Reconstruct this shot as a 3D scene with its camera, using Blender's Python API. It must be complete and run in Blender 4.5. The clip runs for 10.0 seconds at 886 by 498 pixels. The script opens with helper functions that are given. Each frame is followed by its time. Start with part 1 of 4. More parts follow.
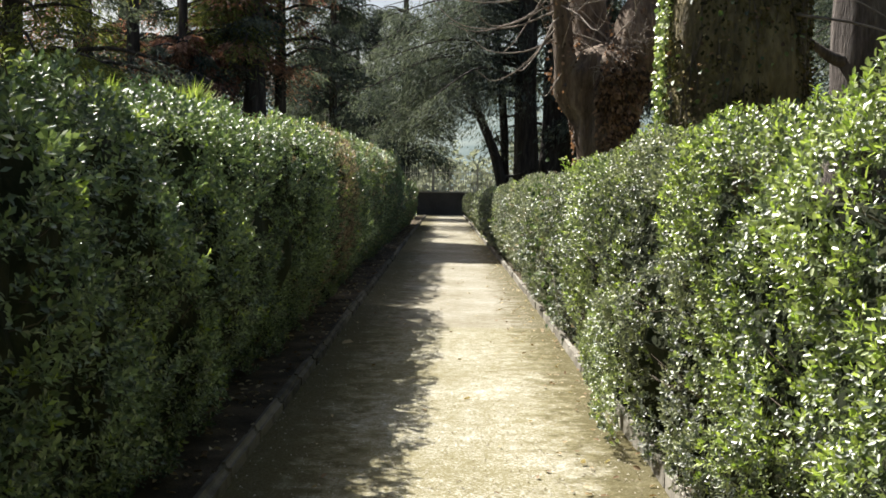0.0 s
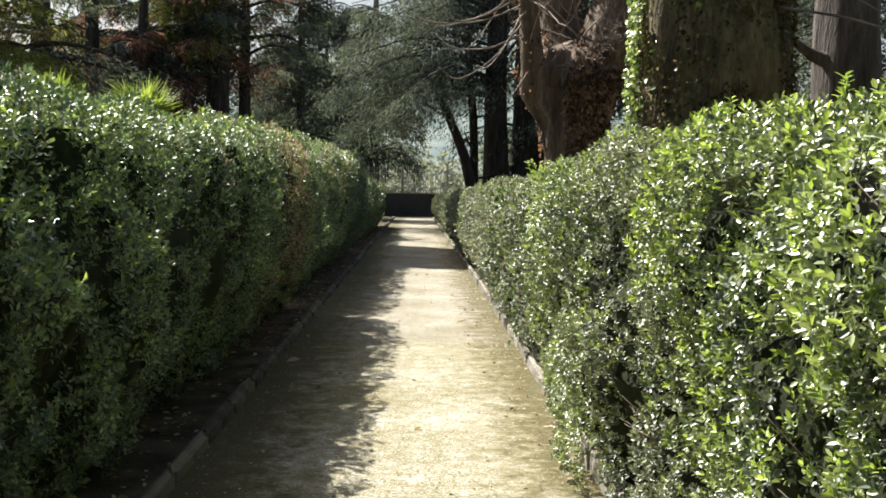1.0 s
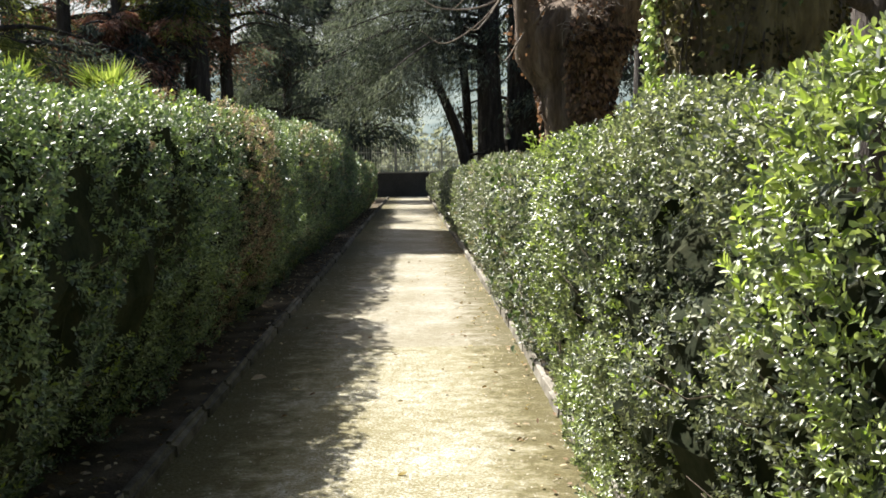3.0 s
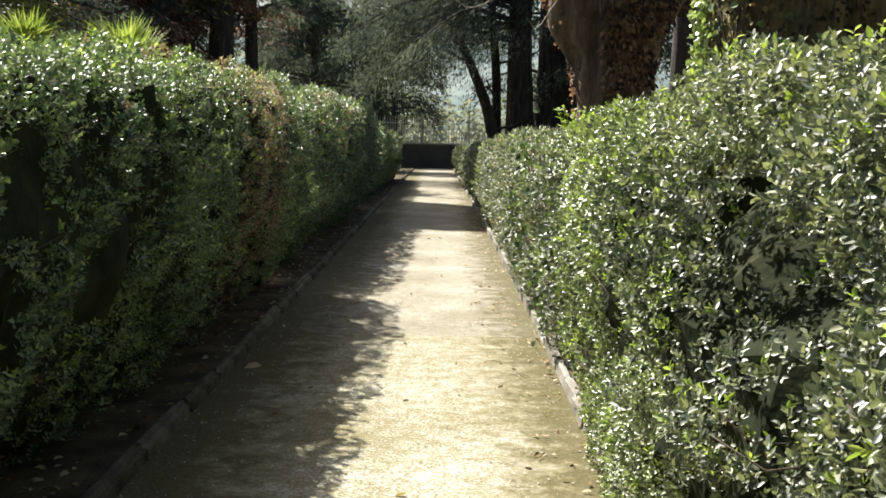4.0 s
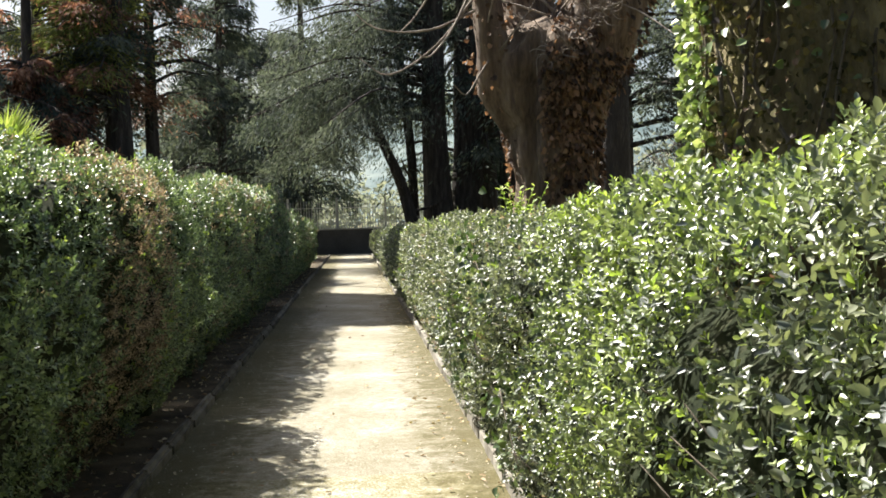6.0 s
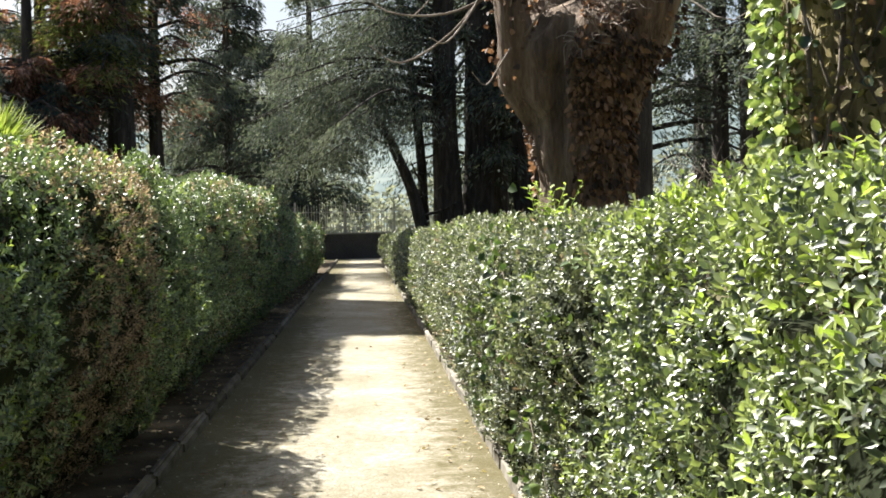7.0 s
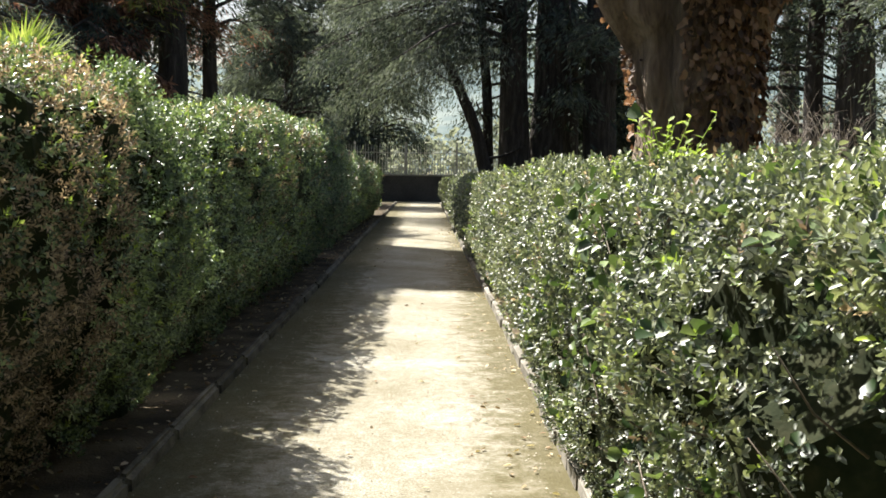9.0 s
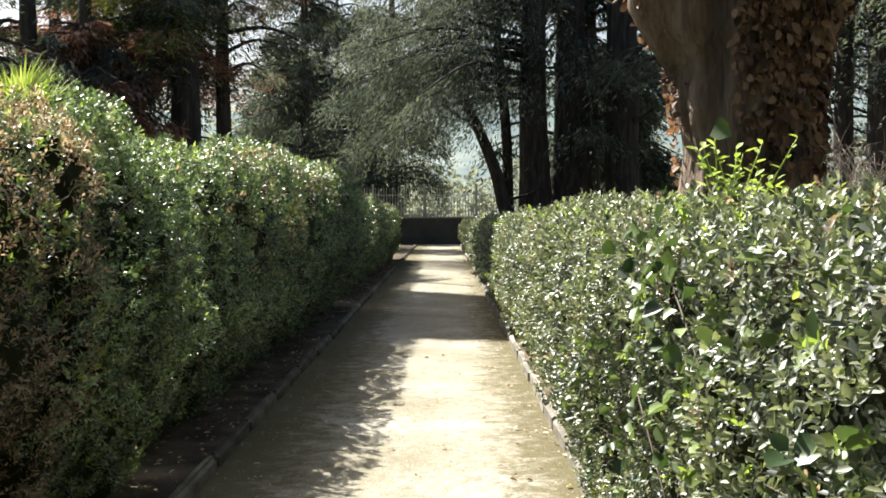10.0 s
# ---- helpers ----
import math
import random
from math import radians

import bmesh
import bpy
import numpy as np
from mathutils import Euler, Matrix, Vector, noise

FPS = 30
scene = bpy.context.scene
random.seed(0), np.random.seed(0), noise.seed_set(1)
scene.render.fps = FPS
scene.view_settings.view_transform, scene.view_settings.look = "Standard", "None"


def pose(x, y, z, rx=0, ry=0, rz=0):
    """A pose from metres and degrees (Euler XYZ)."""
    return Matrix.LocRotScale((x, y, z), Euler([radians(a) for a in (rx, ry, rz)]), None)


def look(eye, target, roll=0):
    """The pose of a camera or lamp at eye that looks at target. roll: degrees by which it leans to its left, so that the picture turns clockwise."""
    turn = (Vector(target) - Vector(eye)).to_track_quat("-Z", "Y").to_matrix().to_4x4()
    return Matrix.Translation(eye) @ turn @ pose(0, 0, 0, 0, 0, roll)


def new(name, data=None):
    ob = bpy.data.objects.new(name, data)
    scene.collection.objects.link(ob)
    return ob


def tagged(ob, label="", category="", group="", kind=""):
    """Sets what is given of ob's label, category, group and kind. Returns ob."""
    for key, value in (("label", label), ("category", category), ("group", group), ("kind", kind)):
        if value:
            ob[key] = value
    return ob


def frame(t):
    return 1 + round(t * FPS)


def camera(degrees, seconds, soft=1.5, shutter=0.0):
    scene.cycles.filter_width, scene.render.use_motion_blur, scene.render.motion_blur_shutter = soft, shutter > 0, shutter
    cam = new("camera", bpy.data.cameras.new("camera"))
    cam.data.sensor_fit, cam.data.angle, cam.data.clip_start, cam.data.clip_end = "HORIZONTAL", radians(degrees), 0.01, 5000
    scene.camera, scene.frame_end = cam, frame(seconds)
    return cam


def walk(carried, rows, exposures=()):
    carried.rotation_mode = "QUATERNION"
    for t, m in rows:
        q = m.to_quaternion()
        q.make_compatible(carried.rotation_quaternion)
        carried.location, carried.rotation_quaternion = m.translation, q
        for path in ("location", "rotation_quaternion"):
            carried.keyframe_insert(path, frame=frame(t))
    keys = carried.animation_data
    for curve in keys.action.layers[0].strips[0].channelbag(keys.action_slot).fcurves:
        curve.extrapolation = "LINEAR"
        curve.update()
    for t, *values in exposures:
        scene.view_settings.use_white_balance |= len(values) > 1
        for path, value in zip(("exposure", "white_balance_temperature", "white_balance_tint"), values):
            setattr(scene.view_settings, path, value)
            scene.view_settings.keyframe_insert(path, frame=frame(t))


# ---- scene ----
cam = camera(42.7, 10.0, soft=1.7)
METRES, EYE, TILT, LEAN, TURN = 8.718, 1.571, -3.207, -0.8, 0.263
ROWS = [
    (0.0, 0.0, 0.0, 0.0, -0.0, 0.0, -0.0),
    (0.5, 0.0033, 0.0472, 0.0042, -1.35, -2.5, 1.27),
    (1.0, 0.0179, 0.0954, 0.0102, -1.41, 0.02, -0.22),
    (1.5, 0.0242, 0.1368, 0.0129, -0.02, -0.56, 1.09),
    (2.0, 0.0267, 0.1857, 0.0176, -0.43, -1.13, 1.32),
    (3.5, 0.0358, 0.3201, 0.0251, -1.83, -1.11, 1.59),
    (4.0, 0.0397, 0.369, 0.0291, -0.21, -2.51, -0.37),
    (4.5, 0.0386, 0.4174, 0.0321, -0.31, -2.28, 2.01),
    (5.0, 0.0447, 0.4739, 0.036, 0.02, -2.17, -0.11),
    (5.5, 0.0421, 0.5224, 0.0412, -0.25, -1.37, -0.11),
    (6.0, 0.037, 0.5726, 0.0469, -4.33, 1.49, 2.59),
    (7.5, 0.0382, 0.7342, 0.053, -3.04, 1.8, 1.58),
    (8.0, 0.0411, 0.7887, 0.0545, -1.97, -0.46, 0.76),
    (8.5, 0.0421, 0.8387, 0.0578, -2.8, -1.04, 2.01),
    (9.0, 0.047, 0.8929, 0.0609, -0.87, -1.0, -0.04),
    (9.5, 0.0442, 0.9415, 0.0648, 0.38, -0.0, 1.06),
    (10.0, 0.0479, 0.9917, 0.0664, 0.17, 1.12, 0.97),
]
walk(cam, [(t, pose(0.024, 0, EYE, TILT, LEAN, TURN) @ pose(METRES * x, METRES * y, METRES * z, 90 + pitch, roll, yaw)) for t, x, y, z, yaw, pitch, roll in ROWS],
     exposures=[(0.0, 1.2), (2.0, 1.4), (4.5, 1.33), (6.0, 1.55), (7.5, 1.62), (8.5, 1.5), (10.0, 1.6)])

# ---- light ----
SUN_AZ, SUN_EL = 40.0, 50.0      # degrees to the left of straight ahead, and above the horizon
to_sun = Vector((-math.sin(radians(SUN_AZ)) * math.cos(radians(SUN_EL)), math.cos(radians(SUN_AZ)) * math.cos(radians(SUN_EL)), math.sin(radians(SUN_EL))))
sun = new("sun", bpy.data.lights.new("sun", "SUN"))
sun.data.energy, sun.data.angle, sun.data.color = 5.0, radians(0.6), (1.0, 0.955, 0.89)
sun.matrix_world = look(to_sun * 60, (0, 0, 0))
world = bpy.data.worlds.new("sky")
scene.world = world
world.use_nodes = True
sky = world.node_tree.nodes.new("ShaderNodeTexSky")
sky.sky_type, sky.sun_disc = "NISHITA", False
sky.sun_elevation, sky.sun_rotation = radians(SUN_EL), radians(-SUN_AZ)
sky.air_density, sky.dust_density = 1.0, 3.5
world.node_tree.links.new(sky.outputs[0], world.node_tree.nodes["Background"].inputs[0])
world.node_tree.nodes["Background"].inputs[1].default_value = 0.055

# ---- materials ----


def material(name, colours, scale=6.0, fine=60.0, rough=0.8, bump=0.3, bump_dist=0.01, coat=0.0, tint=(1.38, 1.45, 0.85), through_light=0.0, island=0.0, spec=0.5, object_random=0.0, stretch=(1, 1, 1), detail=6.0):
    """Colours mixed by noise at two scales; island: how much each loose piece differs; through_light: share of light that shines through."""
    m = bpy.data.materials.new(name)
    m.use_nodes = True
    nt = m.node_tree
    n, l = nt.nodes, nt.links
    b = n["Principled BSDF"]
    co = n.new("ShaderNodeTexCoord")
    mp = n.new("ShaderNodeMapping")
    mp.inputs["Scale"].default_value = stretch
    l.new(co.outputs["Object"], mp.inputs[0])
    big = n.new("ShaderNodeTexNoise")
    big.inputs["Scale"].default_value, big.inputs["Detail"].default_value = scale, detail
    small = n.new("ShaderNodeTexNoise")
    small.inputs["Scale"].default_value, small.inputs["Detail"].default_value = fine, 4.0
    l.new(mp.outputs[0], big.inputs[0])
    l.new(mp.outputs[0], small.inputs[0])
    add = n.new("ShaderNodeMath")
    add.operation = "MULTIPLY_ADD"
    l.new(small.outputs[0], add.inputs[0])
    add.inputs[1].default_value = 0.45
    l.new(big.outputs[0], add.inputs[2])
    value = add.outputs[0]
    shift = 0.22
    for amount, source, socket in ((island, "ShaderNodeNewGeometry", "Random Per Island"), (object_random, "ShaderNodeObjectInfo", "Random")):
        if amount:
            g = n.new(source)
            a = n.new("ShaderNodeMath")
            a.operation = "MULTIPLY_ADD"
            l.new(g.outputs[socket], a.inputs[0])
            a.inputs[1].default_value = amount
            l.new(value, a.inputs[2])
            value = a.outputs[0]
            shift += amount / 2
    ramp = n.new("ShaderNodeValToRGB")
    sub = n.new("ShaderNodeMath")
    sub.operation = "SUBTRACT"
    l.new(value, sub.inputs[0])
    sub.inputs[1].default_value = shift
    l.new(sub.outputs[0], ramp.inputs[0])
    el = ramp.color_ramp.elements
    lo, hi = 0.28, 0.72
    while len(el) < len(colours):
        el.new(0.5)
    for i, c in enumerate(colours):
        el[i].position = lo + (hi - lo) * i / max(1, len(colours) - 1)
        el[i].color = (*c, 1)
    l.new(ramp.outputs[0], b.inputs["Base Color"])
    b.inputs["Roughness"].default_value = rough
    b.inputs["Specular IOR Level"].default_value = spec
    b.inputs["Coat Weight"].default_value, b.inputs["Coat Roughness"].default_value, b.inputs["Coat IOR"].default_value = coat, 0.42, 1.6
    if bump:
        bp = n.new("ShaderNodeBump")
        bp.inputs["Strength"].default_value, bp.inputs["Distance"].default_value = bump, bump_dist
        l.new(add.outputs[0], bp.inputs["Height"])
        l.new(bp.outputs[0], b.inputs["Normal"])
    if through_light:
        tr = n.new("ShaderNodeBsdfTranslucent")
        mul = n.new("ShaderNodeMix")
        mul.data_type, mul.blend_type = "RGBA", "MULTIPLY"
        mul.inputs["Factor"].default_value = 1.0
        l.new(ramp.outputs[0], mul.inputs[6])
        mul.inputs[7].default_value = (*tint, 1)
        l.new(mul.outputs[2], tr.inputs[0])
        mx = n.new("ShaderNodeMixShader")
        mx.inputs[0].default_value = through_light
        l.new(b.outputs[0], mx.inputs[1])
        l.new(tr.outputs[0], mx.inputs[2])
        l.new(mx.outputs[0], n["Material Output"].inputs[0])
    return m


def gravel(name, fine, contrast, stain_shade, warm=1.0):
    """Sandy gravel: pale grains at two sizes, with dirty moss gathered along the right-hand edge and in a few spots;
    the left side mixes moss with painted shade.
    """
    m = bpy.data.materials.new(name)
    m.use_nodes = True
    n, l = m.node_tree.nodes, m.node_tree.links
    b = n["Principled BSDF"]
    co = n.new("ShaderNodeTexCoord")

    def tex(scale, detail, rough=0.5):
        t = n.new("ShaderNodeTexNoise")
        t.inputs["Scale"].default_value, t.inputs["Detail"].default_value, t.inputs["Roughness"].default_value = scale, detail, rough
        l.new(co.outputs["Object"], t.inputs[0])
        return t.outputs[0]

    def math_node(op, x, y, z=None):
        t = n.new("ShaderNodeMath")
        t.operation = op
        for k, val in enumerate((x, y, z)):
            if val is None:
                continue
            if isinstance(val, (int, float)):
                t.inputs[k].default_value = val
            else:
                l.new(val, t.inputs[k])
        return t.outputs[0]

    grain = tex(fine, 5, 0.75)
    mid = tex(fine / 6, 5, 0.65)
    big = tex(0.9, 4)
    v = math_node("MULTIPLY_ADD", math_node("SUBTRACT", grain, 0.5), contrast, math_node("MULTIPLY_ADD", math_node("SUBTRACT", mid, 0.5), contrast * 0.35, math_node("MULTIPLY_ADD", big, 0.3, 0.37)))
    ramp = n.new("ShaderNodeValToRGB")
    l.new(v, ramp.inputs[0])
    for e, (pos, c) in zip((ramp.color_ramp.elements[0], ramp.color_ramp.elements[1], ramp.color_ramp.elements.new(0.5)), ((0.18, (0.138, 0.115, 0.075)), (0.82, (0.348, 0.326, 0.26)), (0.5, (0.236, 0.215, 0.158)))):
        e.position, e.color = pos, (c[0], c[1], c[2] * warm, 1)
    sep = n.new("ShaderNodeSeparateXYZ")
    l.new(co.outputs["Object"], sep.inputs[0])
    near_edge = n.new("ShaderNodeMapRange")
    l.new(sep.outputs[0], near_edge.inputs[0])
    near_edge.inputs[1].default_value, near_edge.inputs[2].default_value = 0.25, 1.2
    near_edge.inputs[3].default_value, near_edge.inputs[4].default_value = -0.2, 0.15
    # painted shade over some moss: darkens the gravel towards the left kerb
    left_moss_shade = n.new("ShaderNodeMapRange")
    l.new(sep.outputs[0], left_moss_shade.inputs[0])
    left_moss_shade.inputs[1].default_value, left_moss_shade.inputs[2].default_value = 0.05, -0.95
    left_moss_shade.inputs[3].default_value, left_moss_shade.inputs[4].default_value = 0.0, 0.34
    spots = math_node("ADD", math_node("ADD", tex(4.6, 10, 0.84), near_edge.outputs[0]), left_moss_shade.outputs[0])
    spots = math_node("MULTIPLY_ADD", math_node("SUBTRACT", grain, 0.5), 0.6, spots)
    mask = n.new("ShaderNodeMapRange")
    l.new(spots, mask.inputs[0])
    mask.inputs[1].default_value, mask.inputs[2].default_value, mask.inputs[4].default_value = 0.475, 0.57, stain_shade
    dirt_and_shade = n.new("ShaderNodeValToRGB")
    l.new(grain, dirt_and_shade.inputs[0])
    dirt_and_shade.color_ramp.elements[0].position, dirt_and_shade.color_ramp.elements[0].color = 0.3, (0.04, 0.035, 0.015, 1)
    dirt_and_shade.color_ramp.elements[1].position, dirt_and_shade.color_ramp.elements[1].color = 0.7, (0.155, 0.133, 0.056, 1)
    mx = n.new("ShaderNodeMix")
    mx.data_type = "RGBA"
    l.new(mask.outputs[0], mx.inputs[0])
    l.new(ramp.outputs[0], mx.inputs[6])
    l.new(dirt_and_shade.outputs[0], mx.inputs[7])
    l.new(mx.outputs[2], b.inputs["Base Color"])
    b.inputs["Roughness"].default_value, b.inputs["Specular IOR Level"].default_value = 0.95, 0.15
    bp = n.new("ShaderNodeBump")
    bp.inputs["Strength"].default_value, bp.inputs["Distance"].default_value = 0.5, 0.015
    l.new(math_node("MULTIPLY_ADD", mid, 0.6, grain), bp.inputs["Height"])
    l.new(bp.outputs[0], b.inputs["Normal"])
    return m


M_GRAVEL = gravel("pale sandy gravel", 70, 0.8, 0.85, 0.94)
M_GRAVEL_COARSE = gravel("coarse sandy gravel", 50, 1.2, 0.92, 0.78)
M_GRIT = material("grit", [(0.14, 0.115, 0.07), (0.28, 0.25, 0.18), (0.42, 0.39, 0.31)], 9, 60, 0.9, 0, island=0.8, spec=0.2)
M_SOIL = material("dark leafy soil", [(0.0375, 0.03, 0.02), (0.0875, 0.0688, 0.0438), (0.175, 0.138, 0.0875)], 3, 70, 0.95, 1.0, 0.03, spec=0.15)
M_GROUND = material("garden ground", [(0.05, 0.06, 0.02), (0.10, 0.09, 0.045), (0.17, 0.14, 0.08)], 0.35, 9, 0.95, 0.8, 0.05, spec=0.15)
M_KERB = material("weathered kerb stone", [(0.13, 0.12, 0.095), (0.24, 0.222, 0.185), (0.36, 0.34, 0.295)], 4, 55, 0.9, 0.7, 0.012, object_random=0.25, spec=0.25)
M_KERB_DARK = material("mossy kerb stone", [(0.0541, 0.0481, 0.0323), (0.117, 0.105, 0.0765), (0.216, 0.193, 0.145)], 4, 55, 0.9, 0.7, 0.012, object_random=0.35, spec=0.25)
M_WALL = material("grey rendered wall", [(0.03, 0.028, 0.026), (0.055, 0.052, 0.048), (0.09, 0.085, 0.078)], 0.8, 14, 0.9, 0.6, 0.02)
M_COPING = material("pale coping stone", [(0.25, 0.24, 0.21), (0.36, 0.35, 0.31)], 3, 30, 0.9, 0.4)
# haze over the far fence is put into this light colour
M_FENCE = material("weathered paling lightened for haze", [(0.36, 0.35, 0.31), (0.50, 0.49, 0.44), (0.62, 0.60, 0.55)], 2, 30, 0.85, 0.3, object_random=0.3)
M_BOX_BRIGHT = material("bright box leaves", [(0.0385, 0.0587, 0.0304), (0.127, 0.171, 0.0749), (0.354, 0.42, 0.162)], 1.6, 9, 0.42, 0, through_light=0.19, island=0.7, spec=0.9, coat=0.8)
M_BOX_MID = material("green box leaves", [(0.0558, 0.0731, 0.054), (0.133, 0.157, 0.101), (0.292, 0.316, 0.188)], 1.6, 9, 0.48, 0, through_light=0.24, island=0.7, spec=0.8, coat=0.4)
M_BOX_DARK = material("dark glossy box leaves", [(0.0534, 0.0911, 0.045), (0.128, 0.193, 0.0854), (0.277, 0.36, 0.152)], 1.6, 9, 0.46, 0, through_light=0.18, island=0.6, spec=0.9, coat=0.3)
M_TIP = material("young leaf tips", [(0.18, 0.26, 0.05), (0.29, 0.38, 0.08), (0.40, 0.47, 0.14)], 2, 9, 0.42, 0, through_light=0.38, island=0.5, spec=0.7)
M_DEAD = material("withered hedge leaves", [(0.122, 0.096, 0.0698), (0.251, 0.202, 0.143), (0.453, 0.378, 0.279)], 2, 9, 0.55, 0, through_light=0.4, island=0.6, tint=(1.4, 1.25, 0.9))
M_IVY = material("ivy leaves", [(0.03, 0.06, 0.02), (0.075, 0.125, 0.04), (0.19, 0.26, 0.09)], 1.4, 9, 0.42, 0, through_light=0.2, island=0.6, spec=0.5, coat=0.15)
M_IVY_PALE = material("ivy leaves with sunlight in their pale colour", [(0.10, 0.15, 0.045), (0.24, 0.31, 0.11), (0.42, 0.47, 0.22)], 2, 9, 0.38, 0, through_light=0.32, island=0.6, spec=0.9, coat=0.8)
M_IVY_DEAD = material("dead russet ivy leaves", [(0.035, 0.024, 0.017), (0.115, 0.073, 0.048), (0.30, 0.20, 0.125)], 2, 9, 0.7, 0, through_light=0.25, island=0.6, tint=(1.4, 1.1, 0.8))
M_CORE = material("hedge core coloured for inner shade", [(0.0124, 0.0166, 0.00828), (0.0228, 0.029, 0.0145), (0.0414, 0.0435, 0.0228)], 7, 40, 0.95, 0.4, 0.02, spec=0.1)
M_TWIG = material("hedge twigs", [(0.06, 0.045, 0.03), (0.12, 0.096, 0.066), (0.18, 0.15, 0.114)], 4, 50, 0.85, 0.3, island=0.4)
M_BARK = material("dark furrowed bark", [(0.0194, 0.0162, 0.013), (0.0438, 0.0356, 0.0292), (0.0892, 0.0745, 0.0648)], 3, 18, 0.95, 1.0, 0.06, stretch=(3, 3, 0.5))
M_BARK_RED = material("brown peeling bark", [(0.0704, 0.049, 0.0337), (0.153, 0.111, 0.0765), (0.257, 0.199, 0.147)], 3, 16, 0.95, 1.0, 0.06, stretch=(3, 3, 0.6))
M_BARK_IVY = material("vine-covered bark", [(0.0793, 0.0655, 0.0336), (0.187, 0.15, 0.0761), (0.336, 0.281, 0.152)], 3, 16, 0.95, 1.0, 0.08, stretch=(2, 2, 0.7))
M_MOSS = material("dull mossy bark growth", [(0.0504, 0.048, 0.0224), (0.126, 0.112, 0.048), (0.252, 0.208, 0.096)], 2, 9, 0.9, 0, island=0.7, spec=0.15, through_light=0.1)
M_BARK_GREY = material("grey-brown fissured bark", [(0.035, 0.028, 0.024), (0.085, 0.07, 0.06), (0.17, 0.145, 0.125)], 3, 18, 0.95, 1.0, 0.06, stretch=(3, 3, 0.5))
M_BARK_PALE = material("pale grey bark", [(0.13, 0.10, 0.08), (0.24, 0.20, 0.16), (0.36, 0.31, 0.26)], 4, 25, 0.9, 0.6, 0.02)
M_CEDAR = material("blue-green cedar needles", [(0.0528, 0.0653, 0.0547), (0.102, 0.12, 0.101), (0.174, 0.193, 0.166)], 0.6, 3, 0.8, 0, spec=0.15, through_light=0.34, island=0.4, tint=(1.35, 1.4, 0.95))
M_CEDAR_DARK = material("dark conifer needles", [(0.0384, 0.0501, 0.0448), (0.0784, 0.0969, 0.0823), (0.165, 0.184, 0.149)], 0.6, 3, 0.8, 0, spec=0.15, through_light=0.3, island=0.4, tint=(1.35, 1.4, 0.95))
M_OLIVE = material("yellow-green fir needles", [(0.07, 0.085, 0.03), (0.145, 0.165, 0.055), (0.26, 0.27, 0.10)], 0.6, 3, 0.8, 0, spec=0.15, through_light=0.38, island=0.4)
M_RUST = material("rust-brown dead needles", [(0.102, 0.0537, 0.0381), (0.234, 0.131, 0.0889), (0.386, 0.251, 0.178)], 0.7, 3, 0.75, 0, through_light=0.38, island=0.5, tint=(1.5, 1.1, 0.85))
M_PALM = material("yellow-green palm fronds", [(0.12, 0.17, 0.035), (0.24, 0.31, 0.07), (0.40, 0.44, 0.15)], 2, 9, 0.45, 0, through_light=0.35, island=0.5)
# distance haze is mixed into these leaf colours
M_FAR = material("far leaves paled for haze", [(0.17, 0.195, 0.15), (0.27, 0.295, 0.23), (0.38, 0.40, 0.33)], 0.12, 0.8, 0.9, 0, through_light=0.35, island=0.4, tint=(1.2, 1.2, 0.95))
# the hill's bluish tone is painted haze
M_HILL = material("wooded hill with haze in its colour", [(0.10, 0.135, 0.14), (0.155, 0.195, 0.19), (0.23, 0.265, 0.245)], 0.02, 0.12, 1.0, 0, spec=0.0)
M_DRY = material("dry fallen leaves", [(0.20, 0.12, 0.06), (0.38, 0.27, 0.15), (0.55, 0.45, 0.30)], 6, 30, 0.7, 0, through_light=0.2, island=0.8)

# ---- mesh helpers ----
rng = np.random.default_rng(7)


def link_mesh(name, verts, faces, mat, parent=None, label="", smooth=False):
    me = bpy.data.meshes.new(name)
    me.from_pydata([tuple(map(float, v)) for v in verts], [], faces)
    me.materials.append(mat)
    if smooth:
        me.polygons.foreach_set("use_smooth", [True] * len(me.polygons))
    ob = new(name, me)
    if parent is not None:
        ob.parent = parent
    if label:
        ob["label"] = label
    return ob


def part(name, bm, mat, parent=None, label="", smooth=False):
    me = bpy.data.meshes.new(name)
    bm.to_mesh(me)
    bm.free()
    me.materials.append(mat)
    if smooth:
        me.polygons.foreach_set("use_smooth", [True] * len(me.polygons))
    ob = new(name, me)
    if parent is not None:
        ob.parent = parent
    if label:
        ob["label"] = label
    return ob


def thing(name, label, category, group="", kind="", at=(0, 0, 0)):
    ob = new(name)
    ob.location = at
    ob.empty_display_size = 0.1
    return tagged(ob, label, category, group, kind)


def raw_mesh(name, verts, loops, sizes, mat, parent=None, label="", kind="stuff"):
    """A large mesh straight from arrays: verts (n, 3), loops (all corners in turn), sizes (corners of each face)."""
    me = bpy.data.meshes.new(name)
    me.vertices.add(len(verts))
    me.vertices.foreach_set("co", np.asarray(verts, np.float32).ravel())
    me.loops.add(len(loops))
    me.loops.foreach_set("vertex_index", np.asarray(loops, np.int32))
    sizes = np.asarray(sizes, np.int32)
    me.polygons.add(len(sizes))
    me.polygons.foreach_set("loop_start", np.concatenate(([0], np.cumsum(sizes)[:-1])).astype(np.int32))
    me.polygons.foreach_set("loop_total", sizes)
    me.materials.append(mat)
    me.update(calc_edges=True)
    ob = new(name, me)
    if parent is not None:
        ob.parent = parent
    return tagged(ob, label, kind=kind)


def unit(a):
    return a / np.maximum(np.linalg.norm(a, axis=1, keepdims=True), 1e-9)


